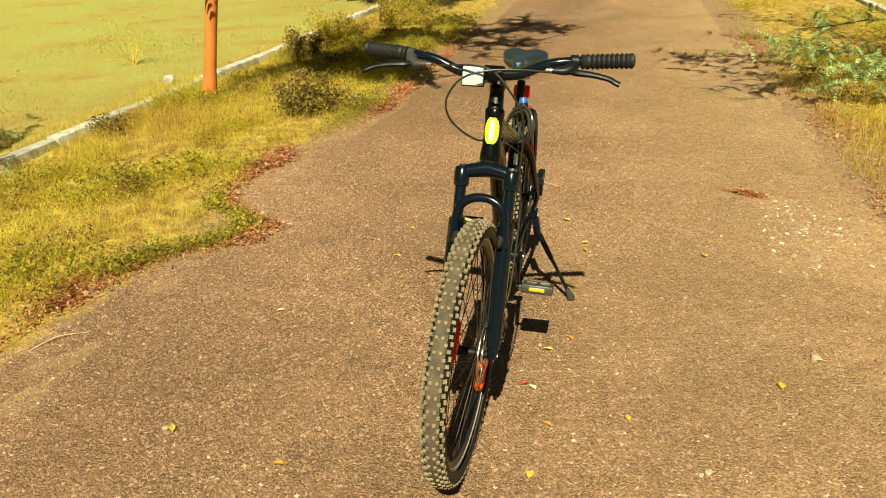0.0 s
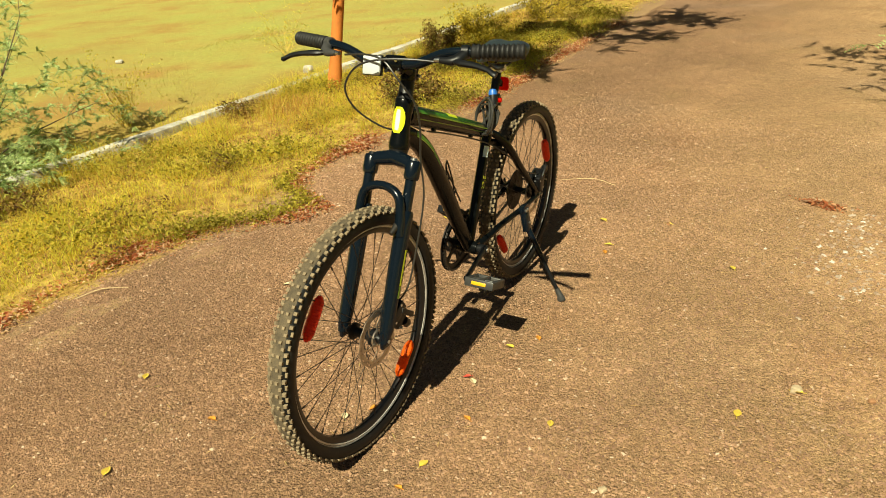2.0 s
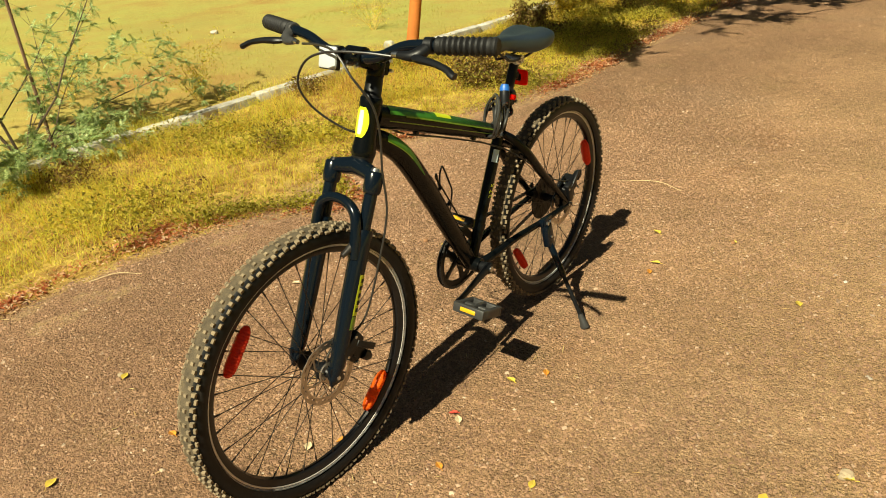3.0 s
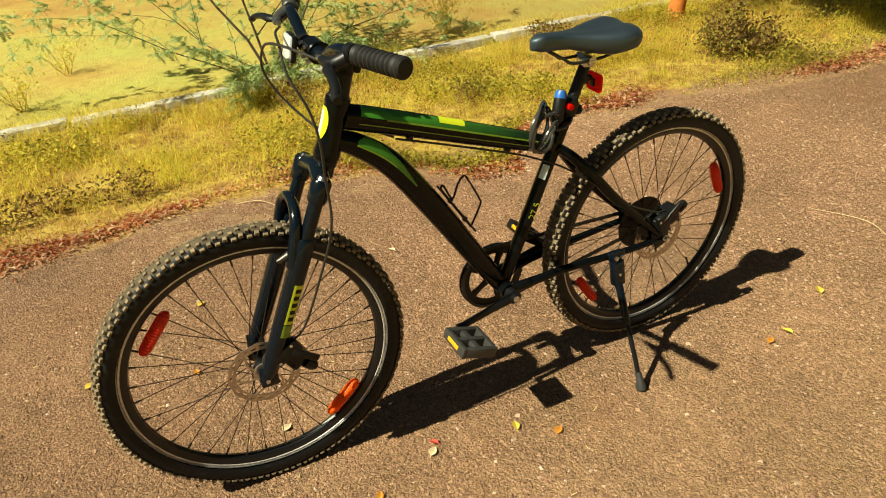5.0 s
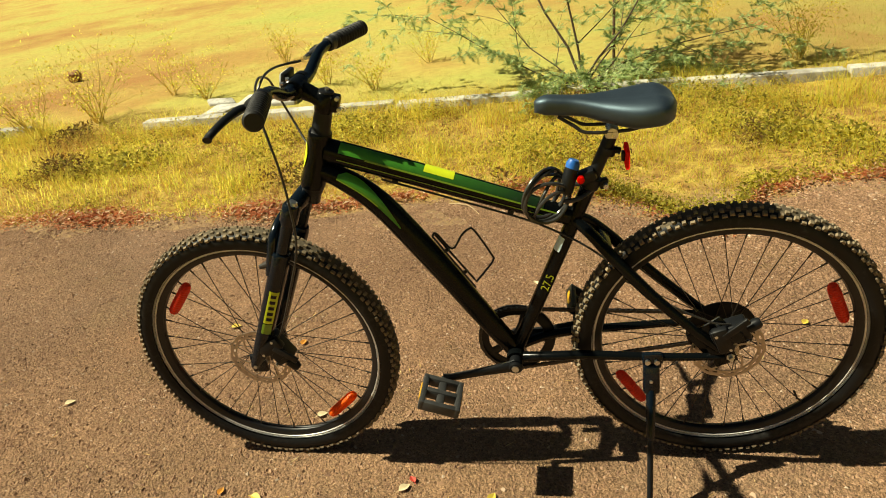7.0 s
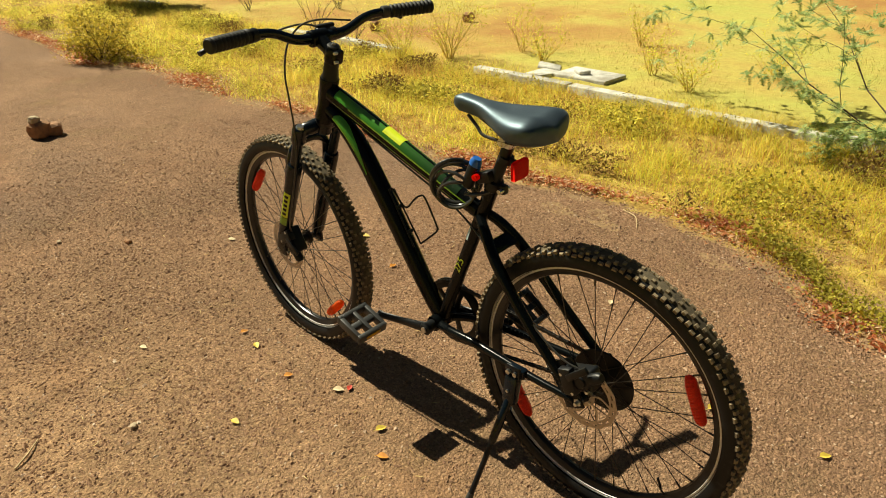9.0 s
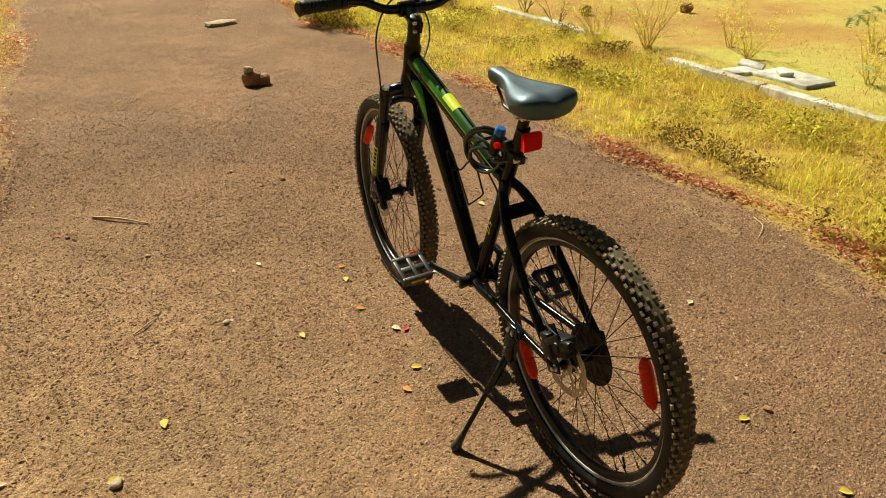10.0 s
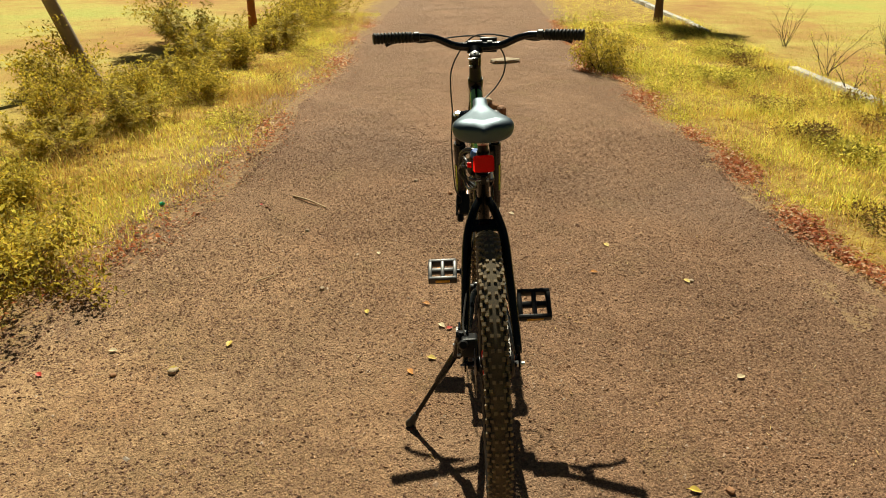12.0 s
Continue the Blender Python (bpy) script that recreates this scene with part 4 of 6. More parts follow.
sweep(bm, [post_b + Vector((0, 0.006, -0.026)), post_b + Vector((0, 0.020, -0.030))], 0.007, 10)
block(bm, (0.016, 0.008, 0.020), Matrix.Translation((0, -0.2255, 0.809)), 0.003)
rear_reflector = part("rear_reflector_bracket", bm, M_BLACK, bicycle, "bracket of the tail reflector")
bm = bmesh.new()
shell = []
for grow_, dy in ((1.0, -0.222), (1.0, -0.2165), (0.93, -0.2145), (0.80, -0.2140), (0.4, -0.2138)):
    ring = []
    for k in range(32):
        a = 2 * math.pi * (k + 0.5) / 32
        ring.append(bm.verts.new((0.027 * grow_ * math.copysign(abs(math.cos(a)) ** 0.3, math.cos(a)), dy, 0.808 + 0.022 * grow_ * math.copysign(abs(math.sin(a)) ** 0.3, math.sin(a)))))
    shell.append(ring)
for r0, r1 in zip(shell, shell[1:]):
    for k in range(32):
        bm.faces.new((r0[k], r0[(k + 1) % 32], r1[(k + 1) % 32], r1[k]))
bm.faces.new(shell[-1])
part("lens", bm, M_TAIL, rear_reflector, "red tail reflector lens")

# cranks, chain ring, chain and freewheel
BB = Vector((0, -0.475, 0.318))
ARM = Vector((0, -0.170, -0.022))
bm = bmesh.new()
x0 = -0.046
sect, rad = 76, (0.071, 0.086, 0.0905)
for x in (x0, x0 - 0.004):
    rings = [[bm.verts.new(BB + Vector((x, (r + (0.0022 if (k % 2 and i == 2) else 0)) * math.sin(2 * math.pi * k / sect), (r + (0.0022 if (k % 2 and i == 2) else 0)) * math.cos(2 * math.pi * k / sect)))) for k in range(sect)] for i, r in enumerate(rad)]
    for r0, r1 in zip(rings, rings[1:]):
        for k in range(sect):
            j = (k + 1) % sect
            bm.faces.new((r0[k], r0[j], r1[j], r1[k]))
lathe(bm, [(0.071, x0), (0.069, x0 - 0.002), (0.071, x0 - 0.004)], BB, seg=48)
lathe(bm, [(0.090, x0 - 0.006), (0.095, x0 - 0.006), (0.095, x0 - 0.010), (0.082, x0 - 0.010), (0.082, x0 - 0.006)], BB, seg=60)
for k in range(5):
    t = 2 * math.pi * k / 5 + 0.35
    d = Vector((0, math.sin(t), math.cos(t)))
    sweep(bm, [BB + Vector((x0 - 0.003, 0, 0)) + d * 0.012, BB + Vector((x0 - 0.003, 0, 0)) + d * 0.045, BB + Vector((x0 - 0.003, 0, 0)) + d * 0.074], [0.013, 0.0095, 0.013], 8, 0.35)
part("chainring", bm, M_BLACK, bicycle, "black chainring with guard")
for s, sign in ((1, 1), (-1, -1)):
    a = BB + Vector((0.058 * s, 0, 0))
    b = BB + Vector((0.074 * s, 0, 0)) + ARM * sign
    bm = bmesh.new()
    sweep(bm, [a, a.lerp(b, 0.12), a.lerp(b, 0.5), a.lerp(b, 0.9), b], [0.0175, 0.0145, 0.011, 0.0105, 0.0135], 12, 0.62)
    sweep(bm, [BB + Vector((0.032 * s, 0, 0)), BB + Vector((0.066 * s, 0, 0)), BB + Vector((0.070 * s, 0, 0))], [0.014, 0.0175, 0.013], 16)
    crank = part("crank_arm", bm, M_BLACK, bicycle, "black crank arm")
    part("crank_bolt", tube([BB + Vector((0.068 * s, 0, 0)), BB + Vector((0.073 * s, 0, 0))], 0.0085, 12), M_STEEL, crank)
    # platform pedal: cage with cross bars and amber reflectors
    pc = b + Vector((0.064 * s, 0, 0.004))
    tilt = Matrix.Translation(pc) @ Matrix.Rotation(radians(-20 if s > 0 else -36), 4, "X")
    bm = bmesh.new()
    for dy in (-0.041, 0.041):
        block(bm, (0.096, 0.013, 0.027), tilt @ Matrix.Translation((0, dy, 0)), 0.003)
    for dx in (-0.042, 0.0, 0.042):
        block(bm, (0.013, 0.076, 0.026), tilt @ Matrix.Translation((dx, 0, 0)), 0.003)
    block(bm, (0.090, 0.018, 0.020), tilt, 0.005)
    for dx in (-0.036, -0.018, 0.006, 0.024, 0.040):
        for dy in (-0.041, 0.041):
            block(bm, (0.005, 0.008, 0.028), tilt @ Matrix.Translation((dx, dy, 0)), 0.001, 1)
    sweep(bm, [b, b + Vector((0.03 * s, 0, 0.004))], [0.008, 0.0065], 10)
    pedal = part("pedal", bm, M_GREY if s > 0 else M_BLACK, bicycle, "dusty platform pedal")
    for dy in (-0.0475, 0.0475):
        bm = bmesh.new()
        block(bm, (0.048, 0.004, 0.011), tilt @ Matrix.Translation((0, dy, 0)), 0.0015)
        part("pedal_reflector", bm, M_AMBER, pedal, "amber pedal reflector")

RX = -0.044
bm = bmesh.new()
lathe(bm, [(0.018, RX - 0.012), (0.030, RX - 0.010), (0.034, RX - 0.003), (0.036, RX), (0.034, RX + 0.003), (0.024, RX + 0.008), (0.015, RX + 0.012)], (0, 0, HUB_Z), seg=36)
part("freewheel", bm, M_DARKSTEEL, bicycle, "dark steel freewheel")
bm = bmesh.new()
lathe(bm, [(0.018, -0.034), (0.050, -0.036), (0.076, -0.031), (0.0785, -0.029), (0.076, -0.027), (0.050, -0.031), (0.018, -0.029)], (0, 0, HUB_Z), seg=48)
part("spoke_guard", bm, M_BLACK, bicycle, "black plastic spoke guard disc")


def chain_path():
    """Round the ring, back to the freewheel and home."""
    a, ra = Vector((0, BB.y, BB.z)), 0.0905
    b, rb = Vector((0, 0, HUB_Z)), 0.0375
    d = (b - a)
    dist = d.length
    base = math.atan2(d.z, d.y)
    off = math.acos((ra - rb) / dist)
    pts = []
    for k in range(25):
        t = base + off + (2 * math.pi - 2 * off) * k / 24
        pts.append(a + Vector((0, math.cos(t), math.sin(t))) * ra)
    for k in range(13):
        t = base - off + 2 * off * k / 12
        pts.append(b + Vector((0, math.cos(t), math.sin(t))) * rb)
    pts.append(pts[0])
    return pts


pts = chain_path()
lens_ = np.cumsum([0] + [(q - p_).length for p_, q in zip(pts, pts[1:])])
count = 2 * int(lens_[-1] / 0.0254)
bm = bmesh.new()
for k in range(count):
    s0, s1 = lens_[-1] * k / count, lens_[-1] * (k + 1) / count
    a, b = [Vector((0, *(float(np.interp(s, lens_, [q[i] for q in pts])) for i in (1, 2)))) for s in (s0, s1)]
    mid, d = (a + b) / 2, (b - a)
    ang = math.atan2(d.z, d.y)
    wide = 0.007 if k % 2 else 0.0045
    m4 = Matrix.Translation(mid + Vector((RX, 0, 0))) @ Matrix.Rotation(ang, 4, "X")
    for s in (1, -1):
        block(bm, (0.0012, 0.0165, 0.0075), m4 @ Matrix.Translation((s * wide / 2, 0, 0)))
    block(bm, (wide, 0.005, 0.005), m4 @ Matrix.Translation((0, 0.0062, 0)))
part("chain", bm, M_DARKSTEEL, bicycle, "oily dark chain", False)

# bottle cage of bent wire on the down tube
cage = tagged(new("bottle_cage"), "black bent wire bottle cage")
cage.parent = bicycle
for s in (1, -1):
    pts = smooth_path([(0.008 * s, -0.637, 0.648), (0.010 * s, -0.60, 0.588), (0.012 * s, -0.553, 0.512)], 5)
    part("wire", tube(pts, 0.0024, 8), M_BLACK, cage, "straight wire along the tube")
pts = smooth_path([(0.008, -0.637, 0.648), (0.004, -0.628, 0.652), (-0.010, -0.600, 0.604), (-0.024, -0.578, 0.628), (-0.030, -0.562, 0.640), (-0.034, -0.548, 0.634), (-0.036, -0.514, 0.566), (-0.035, -0.512, 0.556), (-0.030, -0.520, 0.544), (-0.012, -0.553, 0.512)], 5)
part("wire", tube(pts, 0.0026, 8), M_BLACK, cage, "bent wire loop")
for t in (0.3, 0.75):
    q = Vector((0, -0.635, 0.645)).lerp(Vector((0, -0.556, 0.514)), t)
    part("bolt", tube([q + Vector((0, -0.004, -0.003)), q + Vector((0, 0.006, 0.004))], 0.005, 10), M_BLACK, cage)

# kickstand on the left chain stay
kickstand = tagged(new("kickstand"), "black side kickstand with grey alloy leg")
kickstand.parent = bicycle
bm = bmesh.new()
block(bm, (0.022, 0.046, 0.024), Matrix.Translation((0.068, -0.166, 0.341)), 0.005)
block(bm, (0.008, 0.040, 0.040), Matrix.Translation((0.082, -0.168, 0.345)), 0.004)
block(bm, (0.026, 0.036, 0.075), Matrix.Translation((0.086, -0.170, 0.300)) @ Matrix.Rotation(radians(-12), 4, "Y"), 0.007)
part("bracket", bm, M_FORK, kickstand, "dark kickstand bracket")
for dy in (-0.010, 0.010):
    q = Vector((0.084, -0.169 + dy, 0.346))
    part("bolt", tube([q, q + Vector((0.008, 0, 0))], 0.0062, 8), M_STEEL, kickstand)
q = Vector((0.097, -0.172, 0.300))
part("bolt", tube([q, q + Vector((0.006, 0, 0))], 0.004, 8), M_STEEL, kickstand)
top_, foot_ = Vector((0.094, -0.171, 0.275)), Vector((0.236, -0.186, 0.034))
part("leg_sleeve", tube([top_, top_.lerp(foot_, 0.02), top_.lerp(foot_, 0.40), top_.lerp(foot_, 0.42)], [0.010, 0.0108, 0.0098, 0.008], 12), M_FORK, kickstand, "dark glossy upper leg")
part("leg_rod", tube([top_.lerp(foot_, 0.38), foot_], 0.0068, 10), M_BLACK, kickstand, "thin black lower leg")
bm = bmesh.new()
sweep(bm, [foot_.lerp(top_, 0.10), foot_, foot_ + Vector((0.006, -0.002, -0.012)), foot_ + Vector((0.010, -0.003, -0.019))], [0.0075, 0.0098, 0.0135, 0.0115], 14, 1.2)
part("foot", bm, M_GREY, kickstand, "worn plastic foot")

# coiled cable lock hung round the seat post
lock = tagged(new("cable_lock"), "coiled cable lock with blue key cap hung on the seat post", "bicycle lock")
lock.matrix_world = bicycle.matrix_world.copy()
for k, (cx, cy, cz, rad, turn, tip) in enumerate(((0.026, -0.386, 0.746, 0.055, 128, 4), (0.032, -0.382, 0.738, 0.052, 118, -6), (0.020, -0.388, 0.740, 0.056, 142, 10), (0.036, -0.380, 0.732, 0.048, 110, 14), (0.030, -0.374, 0.722, 0.044, 132, 38), (0.014, -0.380, 0.730, 0.050, 150, 24))):
    m4 = Matrix.Translation((cx, cy, cz)) @ Matrix.Rotation(radians(turn), 4, "Z") @ Matrix.Rotation(radians(tip), 4, "X")
    pts = [m4 @ Vector((rad * math.cos(a), 0.004 * math.sin(2 * a + k), rad * math.sin(a))) for a in np.linspace(0, 2.04 * math.pi, 33)]
    part("cable", tube(pts, 0.0040, 8), M_COIL, lock, "dark plastic sleeved steel cable")
pts = smooth_path([(0.034, -0.345, 0.730), (0.036, -0.318, 0.735), (0.010, -0.290, 0.742), (-0.022, -0.298, 0.738), (-0.024, -0.345, 0.742)], 5)
part("cable", tube(pts, 0.0052, 8), M_COIL, lock, "grey plastic sleeved steel cable")
part("lock_head", tube([(0.030, -0.345, 0.745), (0.028, -0.342, 0.752), (0.020, -0.329, 0.795), (0.019, -0.327, 0.803)], [0.011, 0.0145, 0.0145, 0.012], 14), M_BLACK, lock, "black lock body")
part("key_cap", tube([(0.0205, -0.330, 0.788), (0.018, -0.326, 0.806), (0.0165, -0.323, 0.814)], [0.0140, 0.0140, 0.010], 14), M_BLUE, lock, "blue key cap")
part("button", tube([(0.030, -0.312, 0.778), (0.042, -0.312, 0.778)], 0.0075, 12), M_TAIL, lock, "red button")
bm = bmesh.new()
block(bm, (0.030, 0.040, 0.026), Matrix.Translation((0.014, -0.300, 0.776)) @ Matrix.Rotation(radians(20), 4, "X"), 0.006)
part("bracket", bm, M_BLACK, lock, "bracket of the lock")

# ---- the place: u across the road, s along it ----
ALONG, ACROSS = Vector((0.2334, 0.9724, 0)), Vector((0.9724, -0.2334, 0))
rng = np.random.default_rng(7)


def at(u, s, z=0.0):
    return ACROSS * u + ALONG * s + Vector((0, 0, z))


def us(x, y):
    return 0.9724 * x - 0.2334 * y, 0.2334 * x + 0.9724 * y


def wob(s, k, scale):
    return noise.noise(Vector((s * scale, k * 7.3, 0.5)))


EDGE_N = ((-30, -1.85), (-4.5, -1.55), (-3.6, -1.45), (-2.9, -1.78), (-1.4, -1.74), (-0.6, -1.94), (0.3, -1.87), (0.9, -1.89), (1.6, -2.03), (2.15, -1.98), (2.5, -1.78), (2.68, -1.57), (2.88, -1.53), (3.02, -1.82), (3.25, -1.95), (3.6, -1.98), (4.05, -1.95), (4.5, -1.74), (5.1, -1.66), (6.2, -1.72), (30, -1.8))
EDGE_P = ((-30, 1.25), (-6.2, 1.27), (-3.2, 1.15), (-2.1, 1.28), (-0.7, 1.18), (0.1, 1.22), (1.2, 1.27), (1.7, 1.44), (3.7, 1.39), (4.1, 1.31), (5.2, 1.37), (6.0, 1.26), (6.7, 1.32), (8.7, 1.18), (30, 1.25))


def edge_n(s):
    """The ragged road edge on the side of the field."""
    return float(np.interp(s, [k for k, _ in EDGE_N], [v for _, v in EDGE_N])) + 0.030 * wob(s, 1, 2.3) + 0.022 * wob(s, 2, 6.5)


def edge_p(s):
    return float(np.interp(s, [k for k, _ in EDGE_P], [v for _, v in EDGE_P])) + 0.05 * wob(s, 3, 1.7) + 0.03 * wob(s, 4, 5.9)


def ground_z(u, s):
    if u < 0:
        k = np.interp(u, [-60, -6, -4.1, -3.5, -2.2, -1.7, -1.3], [-0.10, -0.06, -0.045, -0.06, -0.005, -0.006, -0.03])
    else:
        k = np.interp(u, [0.8, 1.2, 1.6, 3.0, 3.7, 60], [-0.03, -0.006, -0.004, -0.05, -0.04, -0.10])
    bump = 0.018 * noise.noise(Vector((u * 1.7, s * 1.7, 3.1))) + 0.008 * noise.noise(Vector((u * 6, s * 6, 9.7)))
    flat = 0.25 if -1.6 < u < 1.1 else 1.0
    return float(k) + bump * flat


def sheet(name, us_, ss_, height, mat, label, kind="structure"):
    verts, faces = [], []
    for s in ss_:
        for u in us_:
            verts.append(at(u, s, height(u, s)))
    n = len(us_)
    for j in range(len(ss_) - 1):
        for i in range(n - 1):
            faces.append((j * n + i, j * n + i + 1, (j + 1) * n + i + 1, (j + 1) * n + i))
    return tagged(raw(name, verts, faces, mat, None, "", True), label, name, "", kind)


near_u = list(np.arange(-6, 5.01, 0.1))
grid_u = [-900, -300, -120, -60, -35, -22, -15, -11, -8.5, -7] + near_u + [6, 7.5, 10, 14, 20, 32, 60, 120, 300, 900]
grid_s = [-900, -300, -120, -60, -40, -30, -24] + list(np.arange(-20, -8, 0.5)) + list(np.arange(-8, 11, 0.12)) + list(np.arange(11, 22, 0.5)) + [24, 30, 40, 60, 120, 300, 900]
sheet("ground", grid_u, grid_s, ground_z, M_GROUND, "dry earth and yellow grassland beside the road")


def road_z(u, s):
    en, ep = edge_n(s), edge_p(s)
    out = max(en - u, u - ep)
    z = 0.004 * noise.noise(Vector((u * 1.3, s * 1.3, 1.0))) + 0.0025 * noise.noise(Vector((u * 9, s * 9, 2.0)))
    return z - 0.001 if out < -0.12 else z - 0.001 - 0.10 * min(1.0, (out + 0.12) / 0.5)


sheet("road", list(np.arange(-2.7, 2.41, 0.05)), [-300, -100, -50, -30, -24] + list(np.arange(-20, -6, 0.4)) + list(np.arange(-6, 9, 0.05)) + list(np.arange(9, 24, 0.4)) + [30, 50, 100, 300], road_z, M_ROAD, "worn brown chip-sealed road with ragged edges")


def top_z(u, s):
    return max(road_z(u, s), ground_z(u, s)) if -2.7 < u < 2.4 else ground_z(u, s)


# ---- scatter helpers ----


def blades(name, spots, mat, label, category, high, wide, lean=0.5, kinks=2):
    """Grass: each spot (x, y, z, size) is one bent tapering blade."""
    spots = np.asarray(spots)
    n = len(spots)
    turn = rng.uniform(0, 2 * np.pi, n)
    h = rng.uniform(high[0], high[1], n) * spots[:, 3]
    w = rng.uniform(wide[0], wide[1], n)
    bend = rng.uniform(0.1, 1.0, n) * lean * h
    dirs = np.stack([np.cos(turn), np.sin(turn), np.zeros(n)], 1)
    side = np.stack([-np.sin(turn), np.cos(turn), np.zeros(n)], 1)
    base = spots[:, :3]
    rows = []
    for k in range(kinks + 1):
        t = k / kinks
        c = base + dirs * (bend * t * t)[:, None] + np.array([0, 0, 1.0]) * (h * t * (1 - 0.15 * t))[:, None]
        if k < kinks:
            ww = (w * (1 - 0.75 * t))[:, None]
            rows += [c - side * ww, c + side * ww]
        else:
            rows += [c]
    m_ = len(rows)
    verts = np.stack(rows, 1).reshape(-1, 3)
    faces = []
    for i in range(n):
        o = i * m_
        for k in range(kinks - 1):
            faces.append((o + 2 * k, o + 2 * k + 1, o + 2 * k + 3, o + 2 * k + 2))
        faces.append((o + 2 * kinks - 2, o + 2 * kinks - 1, o + 2 * kinks))
    return tagged(raw(name, verts, faces, mat), label, category, "", "stuff")


def flakes(name, spots, mat, label, category, size, tilt=0.6, slim=0.45, parent=None, kind="stuff", fold=0.35):
    """Leaves: each spot (x, y, z, scale) is a small pointed leaf folded along its middle."""
    spots = np.asarray(spots)
    n = len(spots)
    a = rng.uniform(0, 2 * np.pi, n)
    d = np.stack([np.cos(a), np.sin(a), rng.normal(0, tilt, n)], 1)
    d /= np.linalg.norm(d, axis=1)[:, None]
    up_ = np.stack([rng.normal(0, tilt, n), rng.normal(0, tilt, n), np.ones(n)], 1)
    sd = np.cross(d, up_)
    sd /= np.linalg.norm(sd, axis=1)[:, None]
    nn = np.cross(sd, d)
    L = (rng.uniform(size[0], size[1], n) * spots[:, 3])[:, None]
    p0 = spots[:, :3] + np.stack([np.zeros(n), np.zeros(n), np.maximum(0.009, -d[:, 2] * L[:, 0] + 0.006)], 1)
    curl = rng.uniform(0.0, fold, n)[:, None]
    tip, l, r = p0 + d * L, p0 + d * L * 0.45 + sd * L * slim * 0.5 + nn * L * curl, p0 + d * L * 0.45 - sd * L * slim * 0.5 + nn * L * curl
    verts = np.stack([p0, l, tip, r], 1).reshape(-1, 3)
    o = np.arange(n) * 4
    faces = np.concatenate([np.stack([o, o + 2, o + 1], 1), np.stack([o, o + 3, o + 2], 1)])
    ob = raw(name, verts, faces.tolist(), mat, parent)
    if parent is None:
        tagged(ob, label, category, "", kind)
    elif label:
        tagged(ob, label)
    return ob


def pick(n, u0, u1, s0, s1, keep):
    out = []
    while len(out) < n:
        u, s = rng.uniform(u0, u1), rng.uniform(s0, s1)
        k = keep(u, s)
        if k > 0 and rng.uniform() < min(1, k):
            q = at(u, s, top_z(u, s) - 0.003)
            out.append((q.x, q.y, q.z, 0.40 + 0.60 * min(1.6, k)))
    return out


def clump(u, s, f=1.6, o=0.0):
    return 0.5 + 0.9 * noise.noise(Vector((u * f, s * f, 5.0 + o)))


def verge_n(u, s):
    d = edge_n(s) - u
    if d < 0 or u < -3.72:
        return 0
    return (0.45 + 0.55 * min(1, d / 0.25)) * max(0.36, 1.5 * clump(u, s) * (0.45 + clump(u, s, 6.0, 40)))


def verge_p(u, s):
    d = u - edge_p(s)
    if d < 0 or u > 3.25:
        return 0
    return (0.35 + 0.65 * min(1, d / 0.4)) * max(0.2, 1.5 * clump(u, s, 1.6, 3) * (0.45 + clump(u, s, 6.0, 43)))


blades("verge_grass", pick(88000, -3.75, -1.4, -8, 9, verge_n) + pick(75000, 0.9, 3.2, -9, 8, verge_p) + pick(9000, -3.75, -1.4, 9, 20, verge_n) + pick(5000, -3.75, -1.4, -20, -8, verge_n),
       M_GRASS, "short dry yellow and green grass on the verge", "grass", (0.018, 0.068), (0.0013, 0.0032), 2.3)
blades("tall_grass", pick(16000, -3.98, -3.48, -9, 10, lambda u, s: max(0.1, clump(u, s, 1.8, 51)) * (1.0 if 1 < s < 6 else 0.6)) + pick(22000, -3.75, -1.95, -8, 9, lambda u, s: (verge_n(u, s) > 0.3) * max(0, clump(u, s, 3.2, 8) - 0.5) * 2.2) + pick(16000, 1.3, 3.2, -9, 12, lambda u, s: (verge_p(u, s) > 0.4) * max(0, clump(u, s, 0.9, 9) - 0.3)),
       M_GRASS, "taller dry grass tufts on the verge", "grass", (0.06, 0.21), (0.001, 0.0022), 1.6, 3)
blades("brown_grass", pick(12000, -3.7, -1.9, -8, 10, lambda u, s: (verge_n(u, s) > 0.15) * max(0, clump(u, s, 1.2, 61) - 0.5 + 0.35 * (u < -3.1))) + pick(24000, 1.3, 3.2, -8, 8, lambda u, s: (verge_p(u, s) > 0.15) * max(0.05, clump(u, s, 1.6, 62) - 0.25)),
       M_BROWNGRASS, "tufts of dead brown grass on the verge", "grass", (0.05, 0.20), (0.001, 0.0024), 1.0, 3)
blades("field_grass", pick(46000, -12, -3.9, -10, 14, lambda u, s: max(0.0, clump(u, s, 0.7, 4) - 0.05) * (1.0 if u > -7 else 0.5)) + pick(5000, 3.6, 9, -9, 14, lambda u, s: clump(u, s, 0.7, 6)),
       M_STRAW, "short yellow grass of the open field", "grass", (0.015, 0.05), (0.0015, 0.0032), 1.6)


def lifted(spots, low, high):
    out = np.asarray(spots)
    out[:, 2] += rng.uniform(low, high, len(out)) ** 1.0
    return out


